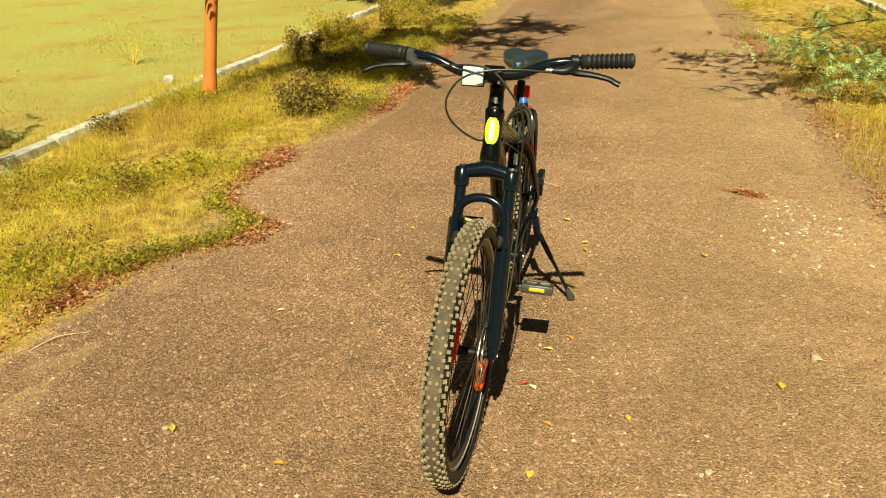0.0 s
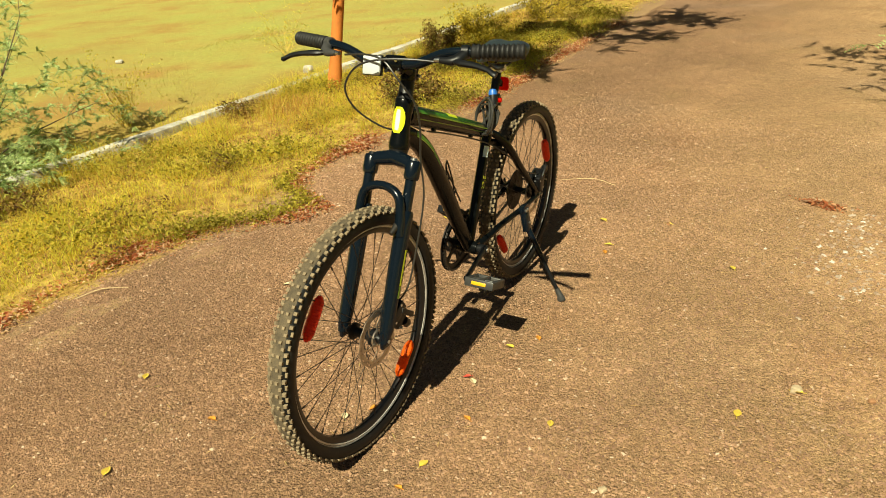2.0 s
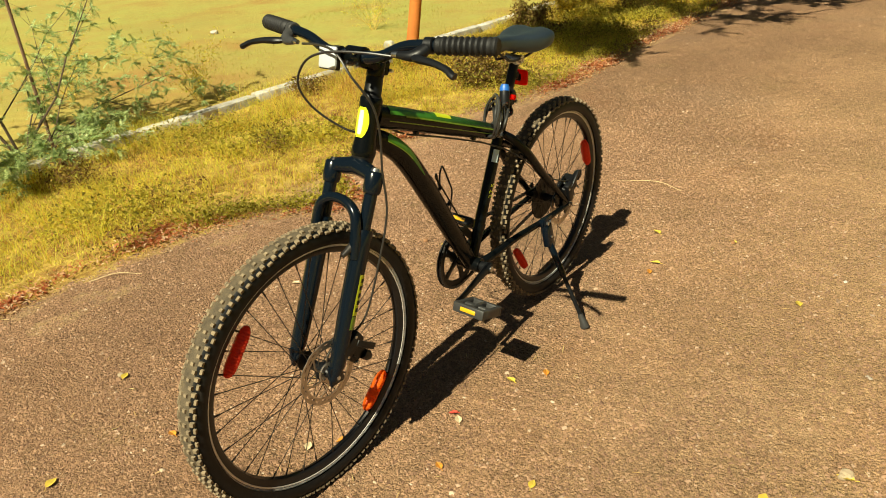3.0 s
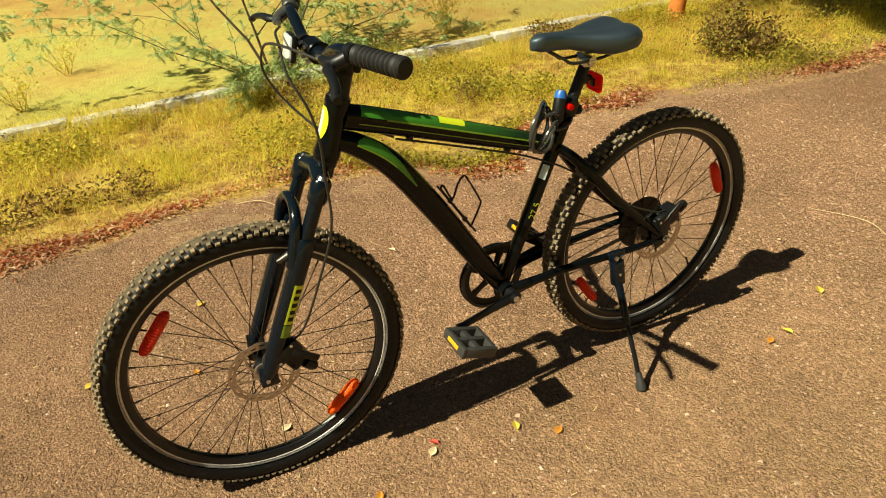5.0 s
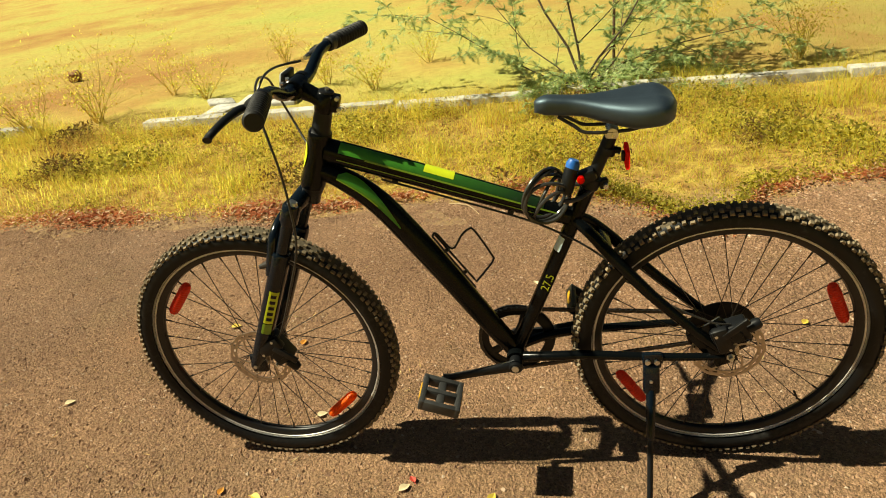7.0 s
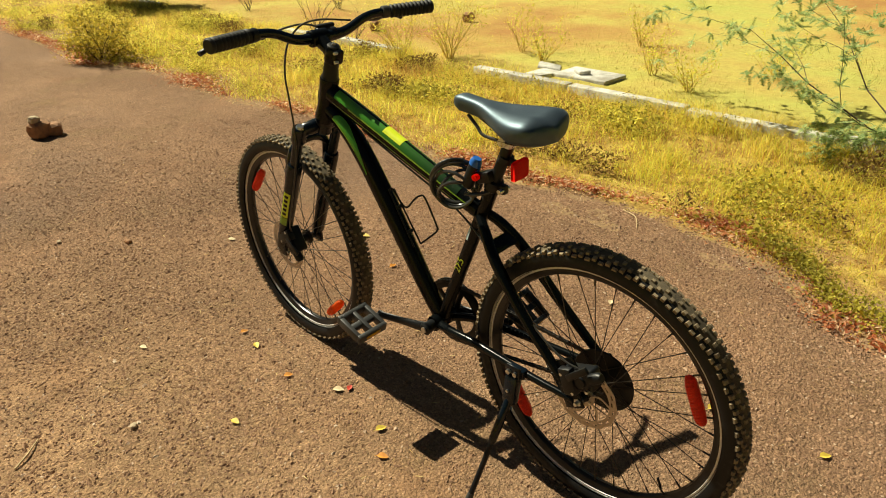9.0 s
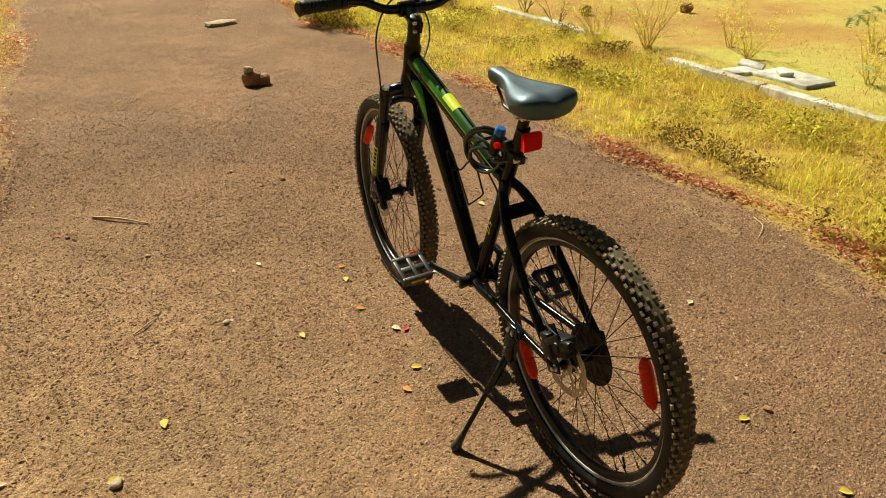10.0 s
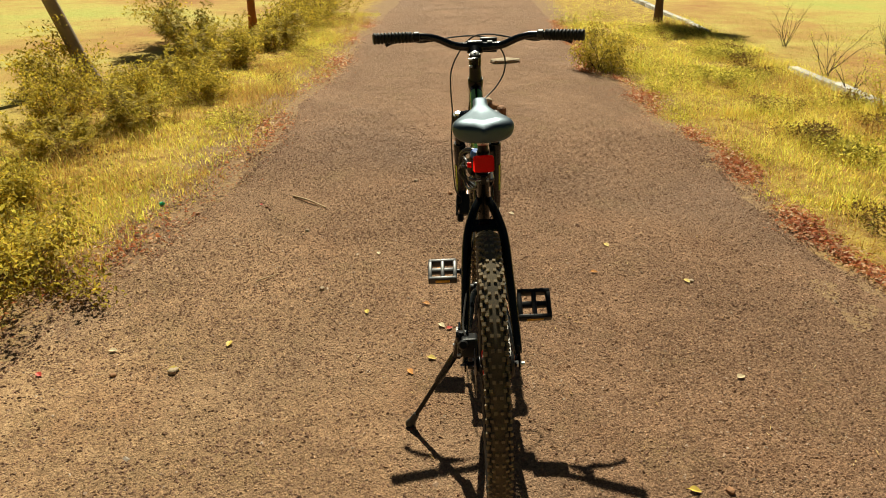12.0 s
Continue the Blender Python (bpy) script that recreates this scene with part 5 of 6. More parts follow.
flakes("verge_weeds", lifted(pick(52000, -3.7, -1.35, -9, 10, lambda u, s: verge_n(u, s) * max(0.07, clump(u, s, 1.1, 12) - 0.34) * 2.2) + pick(26000, 1.0, 3.2, -9, 11, lambda u, s: verge_p(u, s) * max(0, clump(u, s, 1.1, 13) - 0.4) * 2), 0.0, 0.10),
       M_WEED, "low green weeds among the grass", "weeds", (0.012, 0.035), 0.7, 0.55)
flakes("dry_herbs", lifted(pick(13000, -3.7, -1.8, -7, 9, lambda u, s: (verge_n(u, s) > 0) * max(0, clump(u, s, 2.4, 101) - 0.72) * 3) + pick(5000, 1.4, 3.1, -8, 7, lambda u, s: (verge_p(u, s) > 0) * max(0, clump(u, s, 2.2, 102) - 0.72) * 3), 0.0, 0.11),
       M_HERB, "low dark brown withered herbs among the grass", "weeds", (0.014, 0.040), 0.8, 0.40)
flakes("edge_weeds", lifted(pick(9000, -2.3, -1.3, -6, 8, lambda u, s: math.exp(-((edge_n(s) - u - 0.16) / 0.12) ** 2) * max(0, clump(u, s, 1.4, 21) - 0.3)) + pick(2600, -2.05, -1.35, 2.2, 3.5, lambda u, s: math.exp(-((edge_n(s) - u - 0.13) / 0.10) ** 2)), 0.0, 0.05),
       M_WEED, "small green weeds at the road edge", "weeds", (0.010, 0.028), 0.8, 0.6)
def drift_n(u, s):
    d = edge_n(s) - u
    wide = 0.05 + 0.10 * max(0.0, clump(0.0, s, 1.1, 91))
    return math.exp(-((d - 0.03) / wide) ** 2) * max(0.12, 1.5 * clump(u, s, 2.0, 15)) + 0.025 * (d > 0)


def drift_p(u, s):
    d = u - edge_p(s)
    return math.exp(-((d - 0.05) / 0.16) ** 2) * max(0.05, clump(u, s, 1.3, 16)) + 0.03 * (d > 0)


flakes("leaf_litter", lifted(pick(24000, -3.0, -1.2, -8, 9, drift_n) + pick(9000, 0.8, 2.6, -8, 9, drift_p), 0.0, 0.018),
       M_LITTER, "red-brown dead leaves gathered along the road edge", "leaf litter", (0.014, 0.042), 0.35, 0.40, None, "stuff", 0.35)

flakes("dead_straw", pick(15000, -3.7, -1.3, -7, 9, lambda u, s: (0.25 + math.exp(-((edge_n(s) - u - 0.1) / 0.3) ** 2)) * (u < edge_n(s) + 0.06) * max(0.1, clump(u, s, 2.2, 71)))
       + pick(8000, 0.9, 3.2, -8, 9, lambda u, s: (0.3 + math.exp(-((u - edge_p(s)) / 0.3) ** 2)) * (u > edge_p(s) - 0.12) * max(0.1, clump(u, s, 2.2, 72))),
       M_STRAWLITTER, "dead straw and stalks lying on the verge", "straw", (0.020, 0.060), 0.12, 0.05, None, "stuff", 0.03)


def chips(name, spots, mat, label, size, power=2.0):
    """Loose road chippings of many sizes, low and uneven, sunk in the surface."""
    spots = np.asarray(spots) + np.array([0, 0, 0.0028, 0])
    n = len(spots)
    r = size[0] + (size[1] - size[0]) * rng.uniform(0, 1, n) ** power
    a = rng.uniform(0, 2 * np.pi, n)
    stretch = rng.uniform(0.65, 1.0, n)
    ca, sa = np.cos(a), np.sin(a)

    def spot(px, py, pz):
        return spots[:, :3] + np.stack([(ca * px - sa * py * stretch) * r, (sa * px + ca * py * stretch) * r, pz * r], 1)
    ring = [spot(cx * rng.uniform(0.75, 1.2, n), cy * rng.uniform(0.75, 1.2, n), rng.uniform(-0.35, -0.05, n)) for cx, cy in ((-1, -1), (1, -1), (1, 1), (-1, 1))]
    rise = rng.uniform(0.30, 0.80, n)
    ridge = [spot(cx * rng.uniform(0.25, 0.75, n), rng.normal(0, 0.30, n), rise * rng.uniform(0.75, 1.1, n)) for cx in (-1, 1)]
    verts = np.stack(ring + ridge, 1).reshape(-1, 3)
    o = np.arange(n)[:, None] * 6
    faces = np.concatenate([o + np.array([f]) for f in ((0, 1, 5, 4), (2, 3, 4, 5))]).tolist() + np.concatenate([o + np.array([f]) for f in ((1, 2, 5), (3, 0, 4))]).tolist()
    return tagged(raw(name, verts, faces, mat), label, "gravel", "", "stuff")


def on_road(u, s):
    return 1.0 if edge_n(s) - 0.1 < u < edge_p(s) + 0.25 else 0.0


def chip_share(u, s):
    near = max(0.10, min(1.0, 1.35 - abs(s - 1.9) / 3.2))
    patch = 0.5 + 0.9 * noise.noise(Vector((u * 0.9, s * 0.9, 31.0))) + 0.6 * noise.noise(Vector((u * 3.5, s * 3.5, 37.0)))
    sand = 1.0 - 0.6 * min(1.0, max(0.0, u + 0.1)) * min(1.0, max(0.0, s - 1.0))
    return on_road(u, s) * near * sand * max(0.12, min(1.0, patch))


def grit_share(u, s):
    patch = 0.70 + 0.7 * noise.noise(Vector((u * 1.1, s * 1.1, 31.0))) + 0.4 * noise.noise(Vector((u * 4.0, s * 4.0, 37.0)))
    sand = 1.0 - 0.6 * min(1.0, max(0.0, u + 0.1)) * min(1.0, max(0.0, s - 2.4))
    fade = min(1.0, max(0.0, (s + 1.6) / 2.2), max(0.0, (5.4 - s) / 1.6))
    return on_road(u, s) * sand * fade * max(0.25, min(1.0, patch))


chips("road_grit", pick(140000, -2.0, 1.55, -1.6, 5.4, grit_share), M_CHIP, "fine brown grit worn loose from the road", (0.0026, 0.0060), 1.4)
chips("road_chippings", pick(30000, -2.0, 1.75, -7, 9, chip_share), M_CHIP, "loose brown stone chippings on the road", (0.0032, 0.0085), 2.0)

flakes("road_straw", pick(900, -1.9, 1.4, -3, 7, on_road), M_STRAWLITTER, "bits of pale straw and dry stalk strewn on the road", "straw", (0.010, 0.034), 0.10, 0.10, None, "stuff", 0.05)


def heap(u, s):
    return math.exp(-((u - 0.90) / 0.20) ** 2 - ((s - 3.20) / 0.36) ** 2) * (0.25 + max(0.0, 0.9 * clump(u, s, 4.0, 81)))


chips("gravel_patch", pick(420, 0.4, 1.5, 2.3, 4.1, heap), M_PALECHIP, "pale grey and white gravel strewn at the road side", (0.0045, 0.0135), 1.8)
flakes("leaf_patch", pick(90, 0.55, 0.95, 3.50, 3.80, lambda u, s: math.exp(-((u - 0.72) / 0.075) ** 2 - ((s - 3.64 - (0.72 - u) * 0.3) / 0.035) ** 2)), M_LITTER, "small drift of red-brown leaves on the road", "leaf litter", (0.030, 0.055), 0.25, 0.4, None, "stuff", 0.3)

# ---- kerbs of concrete blocks ----


def kerb(name, u, s0, s1, label, skip=()):
    k = tagged(new(name), label, "kerb", "", "structure")
    s = s0
    base = None
    while s < s1:
        L = 0.98
        if not any(a < s + 0.5 < b for a, b in skip):
            if base is None:
                bm = bmesh.new()
                block(bm, (0.11, L, 0.20), Matrix(), 0.012, 2)
                base = part("kerb_block", bm, M_CONCRETE, k)
                ob = base
            else:
                ob = new("kerb_block", base.data)
                ob.parent = k
            q = at(u + rng.normal(0, 0.005), s + 0.5, -0.092 + rng.normal(0, 0.007))
            ob.matrix_world = Matrix.Translation(q) @ Matrix.Rotation(math.atan2(-ALONG.x, ALONG.y) + rng.normal(0, 0.008), 4, "Z") @ Matrix.Rotation(rng.normal(0, 0.008), 4, "X")
        s += 1.0
    return k


kerb("kerb_field", -3.80, -22, 24, "weathered concrete kerb along the field", ((-6.6, -4.0), (-2.2, -0.9)))
kerb("kerb_far_side", 3.32, -20, 24, "weathered concrete kerb on the bushy side", ((-25, 2),))

# broken slabs beyond the kerb


def slab(x, y, size, turn, z, label, tilt=0.0):
    bm = bmesh.new()
    block(bm, size, Matrix(), 0.012, 2)
    for v in bm.verts:
        v.co += Vector((noise.noise(v.co * 9), noise.noise(v.co * 9 + Vector((5, 0, 0))), 0.4 * noise.noise(v.co * 12))) * 0.035
    ob = part("concrete_slab", bm, M_CONCRETE)
    ob.matrix_world = pose(x, y, z, tilt, 0, turn)
    return tagged(ob, label, "slab", "broken slabs by the kerb")


slab(-4.20, 0.86, (0.34, 0.50, 0.10), -12, -0.072, "broken pale concrete slab lying beyond the kerb", 0)
slab(-4.12, 0.47, (0.30, 0.24, 0.09), -21, -0.074, "broken corner of a pale concrete slab beyond the kerb", 3)
slab(-4.36, 0.42, (0.16, 0.20, 0.07), 12, -0.062, "small broken piece of concrete beyond the kerb", -7)
slab(-4.16, 0.80, (0.11, 0.08, 0.04), 35, -0.004, "lump of broken concrete lying on the slab", 4)

# ---- stones, brick, sticks and fallen leaves on the road ----


def rock(name, x, y, size, mat, label, category, turn=0.0, sink=0.15, group="", seed=0):
    bm = bmesh.new()
    bmesh.ops.create_icosphere(bm, subdivisions=2, radius=0.5)
    for v in bm.verts:
        n = v.co.normalized()
        k = 1 + 0.35 * noise.noise(n * 1.7 + Vector((seed, 0, 0))) + 0.12 * noise.noise(n * 5 + Vector((0, seed, 0)))
        c = n * 0.5 * k
        c = Vector([math.copysign(min(abs(q), 0.40), q) for q in c])
        v.co = Vector((c.x * size[0], c.y * size[1], c.z * size[2]))
    ob = part(name, bm, mat, None, "", False)
    u_, s_ = us(x, y)
    ob.matrix_world = pose(x, y, top_z(u_, s_) + size[2] * (0.42 - sink), 0, 0, turn)
    return tagged(ob, label, category, group)


rock("broken_brick", -0.750, -1.40, (0.15, 0.14, 0.13), M_BRICK, "rough dark broken brick lying on the road", "brick", 20, 0.05, "", 3)
rock("stone", -0.830, -1.375, (0.12, 0.11, 0.105), M_BRICK, "brown stone beside the broken brick", "stone", 50, 0.1, "", 8)
tan = rock("stone", -0.735, -1.405, (0.085, 0.075, 0.065), M_STONE, "tan stone lying on the broken brick", "stone", 10, 0.1, "", 12)
tan.location.z += 0.088
rock("plastic_scrap", 1.50, 0.235, (0.038, 0.026, 0.022), M_SCRAP, "crumpled scrap of green plastic film on the verge", "litter", 30, 0.0, "", 44)
rock("flat_stone", -1.56, -3.75, (0.42, 0.20, 0.07), M_STONE, "flat pale stone lying on the road", "stone", 15, 0.2, "", 5)
for n, (x, y, r) in enumerate(((0.95, 0.38, 0.02), (0.71, 1.39, 0.022), (-0.05, 0.36, 0.03), (1.23, 1.90, 0.03), (1.42, 1.88, 0.02), (0.10, 0.10, 0.022), (-0.29, 2.77, 0.024), (0.75, 0.75, 0.02), (1.30, 0.40, 0.025), (1.22, 1.89, 0.022), (0.88, 3.08, 0.02), (-0.82, 1.62, 0.02))):
    rock("stone", x, y, (r * 1.25, r * 0.95, r * 0.7), M_STONE if n % 2 else M_BRICK, "small loose stone on the road", "stone", n * 47, 0.1, "stones on the road", n + 20)


def stick(pts, r, label):
    p_ = []
    for x, y, z in pts:
        u_, s_ = us(x, y)
        p_.append((x, y, top_z(u_, s_) + z))
    c = Vector(p_[0])
    bm = tube(smooth_path([Vector(q) - c for q in p_], 5), [r, r * 0.9, r * 0.5], 7)
    ob = part("twig", bm, M_STICK)
    ob.location = c
    tagged(ob, label, "twig", "twigs on the road")


stick([(0.81, 0.24, 0.006), (0.73, 0.34, 0.014), (0.64, 0.455, 0.006)], 0.006, "bent pale twig lying on the road")
stick([(0.977, 1.269, 0.004), (0.93, 1.25, 0.010), (0.88, 1.213, 0.004)], 0.003, "thin dry twig on the road")
stick([(0.62, 3.55, 0.004), (0.50, 3.62, 0.012), (0.30, 3.60, 0.005)], 0.0016, "thin curved dry stalk on the road")
stick([(-1.47, 2.06, 0.004), (-1.40, 2.14, 0.012), (-1.30, 2.18, 0.004)], 0.0025, "pale stick at the edge of the grass")


def fallen_leaf(x, y, size, turn, mat, label, curl=0.35):
    """A single leaf with a midrib fold, lifted edges and a stalk."""
    bm = bmesh.new()
    n = 8
    left, mid, right = [], [], []
    for k in range(n + 1):
        t = k / n
        w = 0.30 * math.sin(math.pi * t ** 0.8) * size
        yy = (t - 0.5) * size
        lift = curl * size * (0.35 * (t - 0.5) ** 2 + 0.05 * math.sin(t * 5))
        mid.append(bm.verts.new((0.04 * size * math.sin(t * 3), yy, lift)))
        left.append(bm.verts.new((-w, yy, lift + curl * w * 0.9)))
        right.append(bm.verts.new((w, yy, lift + curl * w * 0.5)))
    for k in range(n):
        bm.faces.new((left[k], mid[k], mid[k + 1], left[k + 1]))
        bm.faces.new((mid[k], right[k], right[k + 1], mid[k + 1]))
    sweep(bm, [(0, -0.5 * size, 0.0), (0.05 * size, -0.72 * size, 0.03 * size)], [0.0009, 0.0006], 5)
    ob = part("fallen_leaf", bm, mat)
    u_, s_ = us(x, y)
    ob.matrix_world = pose(x, y, top_z(u_, s_) + 0.005, 0, 0, turn)
    tagged(ob, label, "leaf", "fallen leaves on the road")


for x, y, size, turn, mat, label in (
        (0.287, 1.778, 0.050, 30, M_LEAFP, "curled pale leaf fallen on the road"), (0.262, 1.80, 0.04, 110, M_LEAFR, "red leaf fallen on the road"),
        (0.364, 1.989, 0.050, 60, M_LEAFY, "yellow leaf fallen on the road"), (0.450, 2.057, 0.048, 20, M_LEAFO, "orange leaf fallen on the road"),
        (0.241, 1.397, 0.048, -30, M_LEAFY, "yellow leaf fallen on the road"), (0.20, 1.30, 0.04, 70, M_LEAFO, "orange leaf fallen on the road"),
        (1.116, 2.672, 0.055, 15, M_LEAFY, "yellow leaf fallen on the road"), (1.056, 1.757, 0.055, -15, M_LEAFY, "yellow leaf fallen on the road"),
        (1.225, 1.887, 0.060, 80, M_LEAFY, "yellow leaf fallen on the road"), (0.594, 3.094, 0.065, 40, M_LEAFY, "yellow leaf fallen on the road"),
        (0.632, 2.83, 0.055, 85, M_LEAFY, "yellow leaf fallen on the road"), (0.624, 2.755, 0.050, 10, M_LEAFO, "orange leaf fallen on the road"),
        (0.881, 3.08, 0.050, 70, M_LEAFY, "yellow leaf fallen on the road"), (-0.80, 1.62, 0.050, 20, M_LEAFY, "yellow leaf fallen on the road"),
        (-0.051, 1.549, 0.050, 20, M_LEAFP, "pale dry leaf fallen on the road"), (0.02, 1.60, 0.045, 140, M_LEAFO, "brown-orange leaf fallen on the road"),
        (0.55, 1.62, 0.045, 0, M_LEAFY, "yellow leaf fallen on the road"), (0.31, 1.60, 0.045, 50, M_LEAFO, "orange leaf fallen on the road"),
        (-0.45, 1.46, 0.050, 75, M_LEAFO, "orange leaf fallen on the road"), (-0.62, 1.20, 0.055, 10, M_LEAFY, "yellow leaf fallen on the road"),
        (0.98, 0.34, 0.035, 30, M_LEAFR, "red leaf fallen on the road"), (-0.30, 0.72, 0.05, 30, M_LEAFP, "pale dry leaf fallen on the road"),
        (-0.20, 2.75, 0.05, 60, M_LEAFY, "yellow leaf fallen on the road"), (-0.62, 2.30, 0.05, 100, M_LEAFP, "pale dry leaf fallen on the road"),
        (0.439, 1.085, 0.04, 10, M_LEAFP, "pale dry leaf fallen on the road"), (-0.15, 3.05, 0.05, 40, M_LEAFY, "yellow leaf fallen on the road"),
        (1.66, 1.83, 0.045, 40, M_LEAFR, "red leaf fallen on the road"), (1.45, 1.72, 0.045, 80, M_LEAFP, "pale dry leaf fallen on the road")):
    fallen_leaf(x, y, size * 0.68, turn, mat, label, 0.6)

# ---- shrubs, trees and posts ----


def grow(bm, tips, start, d, length, r, depth, spread, droop, r_rng, steps=5):
    """A bent tapering limb with side limbs; tips collects places for leaves."""
    p_, pts = Vector(start), [Vector(start)]
    d = Vector(d).normalized()
    for k in range(steps):
        d = (d + Vector((r_rng.gauss(0, 0.16), r_rng.gauss(0, 0.16), r_rng.gauss(0, 0.10) - droop))).normalized()
        p_ = p_ + d * (length / steps)
        pts.append(p_.copy())
    sweep(bm, pts, [r * (1 - 0.75 * k / steps) for k in range(steps + 1)], 6 if depth else 5)
    for k in range(1, steps + 1):
        tips.append((pts[k], (pts[k] - pts[k - 1]).normalized(), depth))
        if depth > 0 and r_rng.random() < 0.9:
            side = Vector((r_rng.gauss(0, 1), r_rng.gauss(0, 1), r_rng.gauss(0, 0.6))).normalized()
            nd = (d + side * spread).normalized()
            grow(bm, tips, pts[k], nd, length * r_rng.uniform(0.35, 0.6), r * 0.5 * (1 - 0.5 * k / steps), depth - 1, spread, droop, r_rng, max(3, steps - 1))


def feather_leaves(tips, r_rng, density=1.0, size=1.0, ribs=2):
    """Twice-feathered leaves: short ribs set with pairs of tiny leaflets."""
    verts, faces = [], []
    for p_, d, depth in tips:
        if r_rng.random() > density:
            continue
        for _ in range(ribs):
            rib = (d * 0.5 + Vector((r_rng.gauss(0, 0.7), r_rng.gauss(0, 0.7), r_rng.gauss(0, 0.4)))).normalized()
            side = rib.cross(Vector((r_rng.gauss(0, 0.5), r_rng.gauss(0, 0.5), 1))).normalized()
            nrm = side.cross(rib)
            L = r_rng.uniform(0.035, 0.075) * size
            for k in range(6):
                b = p_ + rib * (L * (k + 1) / 6) - nrm * (0.02 * (k / 6) ** 2)
                for sg in (1, -1):
                    ll = 0.0105 * size * (1 - 0.04 * k)
                    e = b + side * (sg * ll) + rib * ll * 0.35
                    w = rib * 0.0035 * size
                    o = len(verts)
                    verts += [b - w, e - w * 0.6, e + w * 0.6, b + w]
                    faces.append((o, o + 1, o + 2, o + 3))
    return verts, faces


def shrub(name, x, y, limbs, label, category, seed, leaf_mat, stem_mat, leaf="feather", density=1.0, size=1.0, depth=2, spread=0.8, droop=0.01, z=None, ribs=2):
    """limbs: (direction, length, radius) from one root."""
    r_rng = random.Random(seed)
    u_, s_ = us(x, y)
    root = tagged(new(name), label, category)
    root.location = (x, y, ground_z(u_, s_) - 0.02 if z is None else z)
    bm, tips = bmesh.new(), []
    for k, (d, length, r) in enumerate(limbs):
        grow(bm, tips, (0.02 * math.cos(k * 2.4), 0.02 * math.sin(k * 2.4), 0), d, length, r, depth, spread, droop, r_rng)
    part("branchwork", bm, stem_mat, root)
    if leaf == "feather":
        v, f = feather_leaves([q for q in tips if q[2] < depth or q[0].length > 0.25], r_rng, density, size, ribs)
        if f:
            raw("foliage", v, f, leaf_mat, root)
    elif leaf == "flake":
        spots = []
        for p_, d, k in tips:
            if r_rng.random() < density:
                for _ in range(5):
                    spots.append((p_.x + r_rng.gauss(0, 0.035 * size), p_.y + r_rng.gauss(0, 0.035 * size), max(0.01, p_.z + r_rng.gauss(0, 0.035 * size)), 1))
        if spots:
            flakes("foliage", spots, leaf_mat, "", "", (0.015 * size, 0.04 * size), 0.9, 0.5, root)
    return root


# thorny feathery shrub at the kerb, with a thin rod beside it
shrub("feathery_shrub", -3.42, 3.22, (
    ((-0.15, -0.35, 0.9), 1.5, 0.0115), ((-0.3, 0.05, 1.0), 1.5, 0.0101), ((0.15, 0.25, 1.0), 1.3, 0.0086), ((0.3, -1.0, 0.42), 1.25, 0.0072), ((0.2, 0.95, 0.5), 1.2, 0.0072),
    ((0.6, 0.4, 0.35), 0.8, 0.0058), ((0.5, -0.35, 0.3), 0.75, 0.0058), ((-0.7, -0.8, 0.7), 1.2, 0.0065), ((-0.6, 0.8, 0.7), 1.2, 0.0065), ((0.5, 0.9, 0.14), 0.7, 0.0043), ((0.35, 0.1, 0.22), 0.5, 0.0043), ((0.3, 0.5, 0.15), 0.45, 0.0043)),
    "thorny shrub with feathery grey-green leaves growing at the kerb", "shrub", 11, M_FEATHER, M_STEM, "feather", 0.95, 1.0, 2, 0.75, 0.012, None, 10)
bm = tube([(0, 0, -0.1), (0.005, 0.01, 0.8), (0.0, 0.02, 1.7)], [0.011, 0.010, 0.010], 8)
rod = part("thin_post", bm, M_DARKBARK)
rod.location = (-3.40, 3.44, 0)
tagged(rod, "thin brown post standing beside the shrub", "post")


def tree(name, x, y, r, height, mat, label, seed, crown, lean=(0, 0)):
    """A bare trunk to above head height and a thin crown of limbs."""
    r_rng = random.Random(seed)
    u_, s_ = us(x, y)
    root = tagged(new(name), label, "tree")
    root.location = (x, y, ground_z(u_, s_) - 0.03)
    pts = [Vector((lean[0] * t + 0.015 * math.sin(t * 5 + seed), lean[1] * t + 0.015 * math.cos(t * 4), height * t)) for t in np.linspace(0, 1, 9)]
    bm = bmesh.new()
    sweep(bm, pts, [r * 1.35, r * 1.05, r, r * 0.97, r * 0.92, r * 0.86, r * 0.8, r * 0.72, r * 0.6], 14)
    for v in bm.verts:
        v.co += Vector((noise.noise(v.co * 9), noise.noise(v.co * 9 + Vector((3, 0, 0))), 0)) * r * 0.16
    part("trunk", bm, mat, root)
    bm, tips = bmesh.new(), []
    for d, length, rr in crown:
        grow(bm, tips, pts[-1] - Vector((0, 0, 0.05)), d, length, rr, 2, 0.8, 0.0, r_rng, 6)
    if tips:
        part("limbs", bm, mat, root)
        v, f = feather_leaves(tips, r_rng, 1.0, 5.0, 3)
        raw("crown", v, f, M_FEATHER, root)
    else:
        bm.free()
    return root


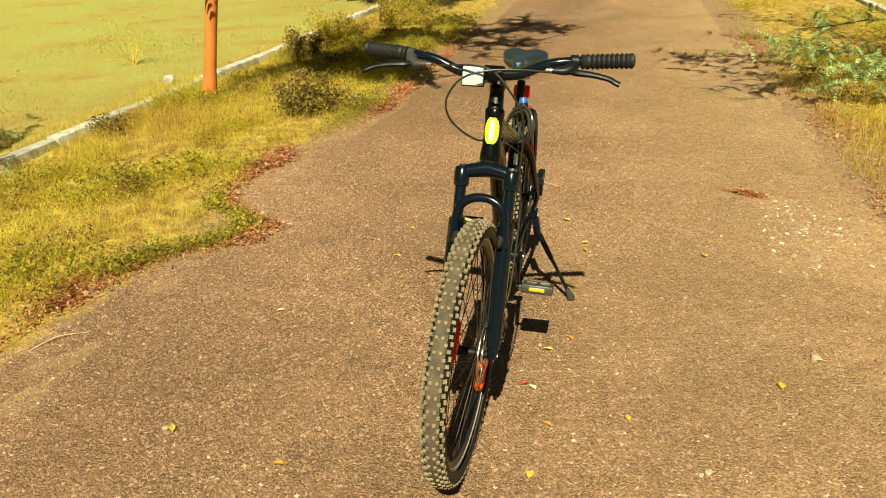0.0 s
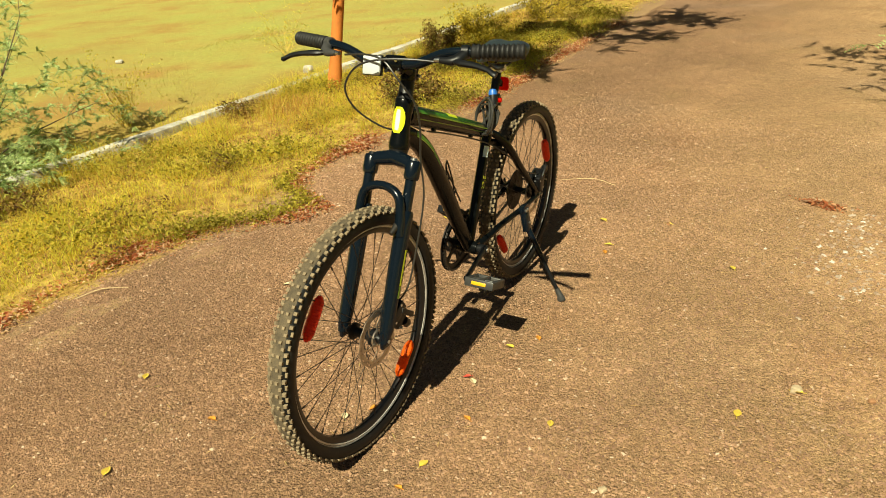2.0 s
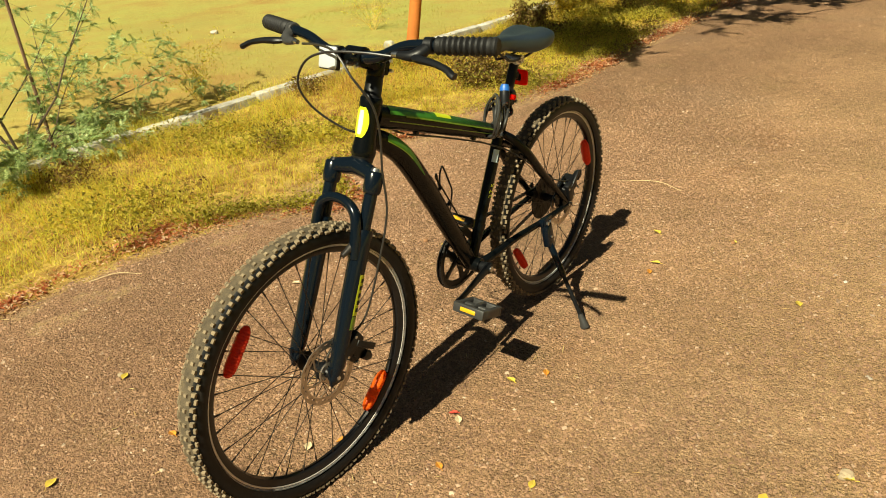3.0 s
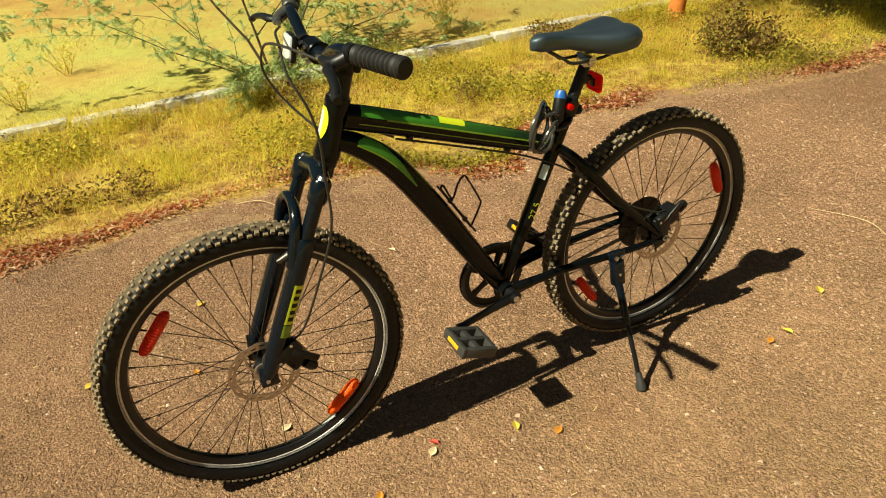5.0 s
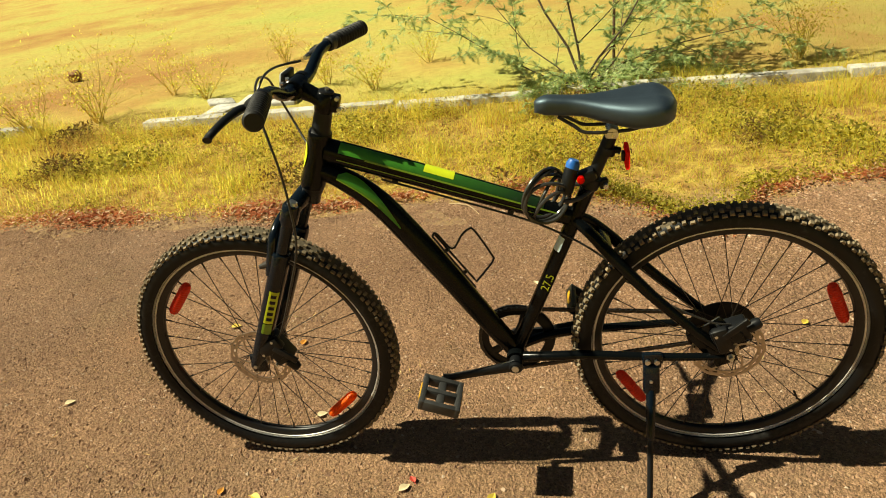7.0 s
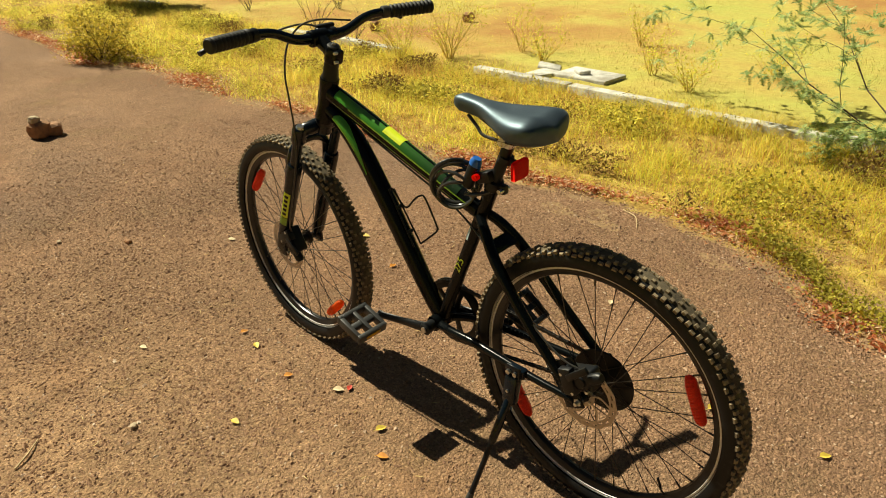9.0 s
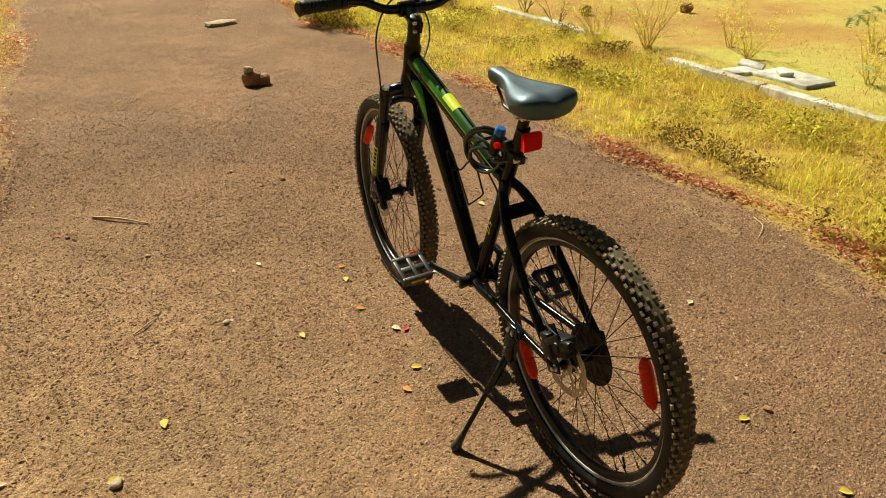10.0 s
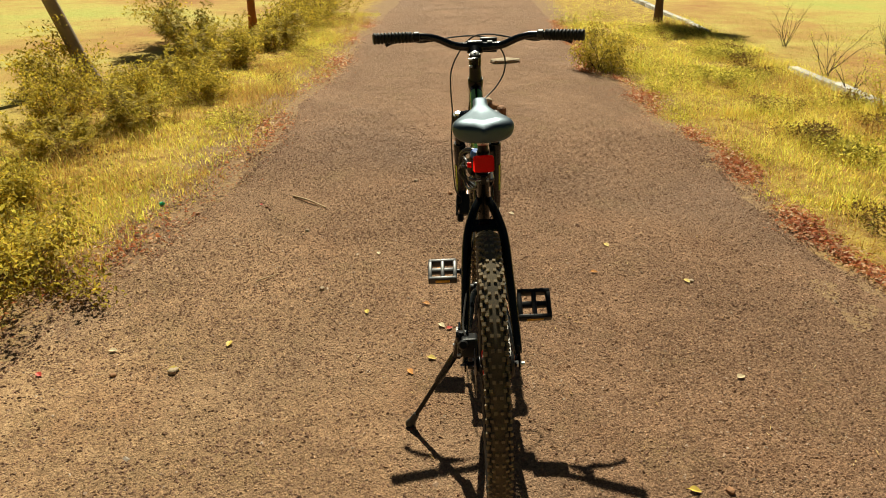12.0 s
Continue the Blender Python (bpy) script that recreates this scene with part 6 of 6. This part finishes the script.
tree("roadside_tree", -2.03, 6.05, 0.052, 2.3, M_BARK, "slim tree with smooth red-brown trunk beside the kerb", 5,
     (((1.9, 0.3, 0.6), 2.0, 0.03), ((1.9, 0.9, 0.6), 2.1, 0.03), ((1.1, -0.9, 0.05), 1.3, 0.025), ((0.5, -0.9, 0.1), 1.0, 0.025)), (0.36, 0.15))
tree("roadside_tree", -0.85, 10.38, 0.055, 2.4, M_DARKBARK, "slim dark tree trunk far along the verge", 6,
     (((0.5, 0.4, 0.6), 1.3, 0.03), ((-0.4, 0.5, 0.8), 1.2, 0.025), ((0.3, -0.4, 0.9), 1.2, 0.025)), (0.02, 0.05))
tree("roadside_tree", -5.28, -7.42, 0.060, 2.4, M_DARKBARK, "slim dark tree trunk by the kerb", 7,
     (((0.1, -1.0, 0.3), 0.7, 0.03), ((-0.3, -1.0, 0.35), 0.6, 0.025)), (0.02, 0.0))
tree("roadside_tree", 2.62, -3.45, 0.066, 2.2, M_GREYBARK, "leaning grey-brown tree trunk among the bushes", 8,
     (((0.8, -0.6, 0.6), 1.0, 0.03),), (0.85, -0.20))
tree("roadside_tree", 1.29, -7.45, 0.055, 2.3, M_BARK, "red-brown tree trunk behind the bushes", 9,
     (((0.6, -0.6, 0.8), 1.0, 0.025),), (0.08, -0.1))
# spreading feathery bush on the far verge
shrub("feathery_bush", 4.12, 5.45, (
    ((-0.8, -0.5, 0.30), 1.0, 0.012), ((-0.9, 0.4, 0.25), 1.0, 0.012), ((-0.5, 0.9, 0.35), 1.1, 0.012), ((-0.6, -0.1, 0.7), 1.6, 0.016), ((0.0, -0.4, 1.0), 2.0, 0.02), ((-0.30, 0.25, 1.0), 2.5, 0.02), ((-0.25, 0.35, 1.0), 2.6, 0.02), ((-0.75, -0.45, 1.0), 2.2, 0.02), ((-0.7, -0.3, 1.0), 2.0, 0.02), ((0.4, 0.4, 0.8), 1.4, 0.014), ((-0.5, 0.6, 0.8), 2.0, 0.018)),
    "spreading bush with feathery green leaves on the verge", "bush", 21, M_FEATHER, M_STEM, "feather", 1.0, 1.9, 2, 0.7, 0.004, None, 4)

# olive bushes along the far verge
r_ = random.Random(4)
for n, (x, y, h) in enumerate(((1.75, -3.4, 0.55), (1.35, -4.3, 0.60), (2.2, -2.6, 0.5), (1.0, -5.3, 0.62), (2.6, -1.9, 0.45), (0.75, -6.4, 0.7), (1.9, -4.9, 0.8), (2.9, -3.2, 0.7), (0.45, -7.7, 0.8), (2.35, -1.1, 0.34), (0.2, -9.2, 0.9), (2.2, -6.2, 0.9), (2.55, 0.55, 0.32), (1.97, 1.06, 0.42), (2.35, 0.1, 0.3), (1.95, -1.6, 0.36), (1.55, -2.5, 0.4))):
    limbs = []
    for k in range(11):
        a = 2 * math.pi * k / 11 + r_.uniform(-0.2, 0.2)
        rise = r_.uniform(0.35, 1.5)
        limbs.append(((math.cos(a), math.sin(a), rise), (0.58 if y < -2.2 else 0.75) * h * r_.uniform(0.7, 1.25), 0.006))
    shrub("bush", x, y, limbs, "tangled olive-green bush with dry stems on the verge", "bush", 40 + n, M_OLIVE, M_TWIG, "flake" if n % 3 else "feather", 0.95, 0.85 + 0.3 * (h > 0.5), 2, 0.9, 0.0, None, 3)
# green and brown bushes on the field side, far along
for n, (x, y, h, mat) in enumerate(((-1.55, 7.9, 0.20, M_HERB), (-1.25, 8.6, 0.28, M_OLIVE), (-0.65, 9.9, 0.4, M_OLIVE), (-0.35, 11.0, 0.5, M_WEED), (-1.02, 5.35, 0.19, M_HERB), (-2.42, -3.15, 0.35, M_OLIVE))):
    limbs = []
    for k in range(11):
        a = 2 * math.pi * k / 11
        limbs.append(((math.cos(a), math.sin(a), r_.uniform(0.4, 1.6)), h * r_.uniform(0.8, 1.2), 0.006))
    shrub("weed_bush", x, y, limbs, "low leafy weed bush at the road edge", "bush", 70 + n, mat, M_STEM, "flake", 0.9, 1.0, 2, 0.9, 0.0)
# dry stalk clumps along the kerb and in the field
for n, (x, y, h, count_) in enumerate(((-4.25, -0.55, 0.62, 16), (-4.0, -0.95, 0.5, 12), (-4.75, -2.6, 0.5, 7), (-4.35, -1.75, 0.4, 6), (-4.6, 0.25, 0.35, 8), (-4.5, 1.3, 0.35, 7), (-5.6, -4.5, 0.6, 7), (-4.9, -0.1, 0.4, 6), (-4.1, 1.7, 0.3, 8), (-4.6, 4.6, 0.4, 8), (-3.3, 4.75, 0.45, 12), (-5.8, 0.8, 0.4, 7), (-3.4, 7.8, 0.5, 9), (-4.9, 2.2, 0.35, 6), (-3.0, -5.4, 0.4, 8), (-6.4, -3.6, 0.5, 7))):
    limbs = []
    for k in range(count_):
        a = 2 * math.pi * k / count_ + r_.uniform(-0.3, 0.3)
        limbs.append(((math.cos(a) * 0.5, math.sin(a) * 0.5, r_.uniform(0.6, 1.6)), h * r_.uniform(0.6, 1.15), 0.0042))
    shrub("dry_stalks", x, y, limbs, "clump of dry brown weed stalks by the kerb", "weeds", 90 + n, M_GRASS, M_STEM if n in (2, 3, 6, 15) else M_DRY, "flake", 0.15 if n in (2, 3, 6, 15) else 0.55, 0.7, 1, 0.6, 0.0)
rock("clod", -5.2, -2.1, (0.16, 0.14, 0.16), M_BRICK, "dark lump of earth in the field", "clod", 0, 0.1, "", 31)
rock("clod", -6.3, -1.5, (0.18, 0.14, 0.16), M_BRICK, "dark lump of earth in the field", "clod", 0, 0.1, "", 32)
rock("white_stone", -5.6, 7.6, (0.12, 0.09, 0.06), M_CONCRETE, "pale stone lying in the field", "stone", 0, 0.1, "", 33)
rock("white_stone", -2.62, 6.75, (0.13, 0.10, 0.10), M_CONCRETE, "pale stone lying behind the tree", "stone", 0, 0.1, "", 34)
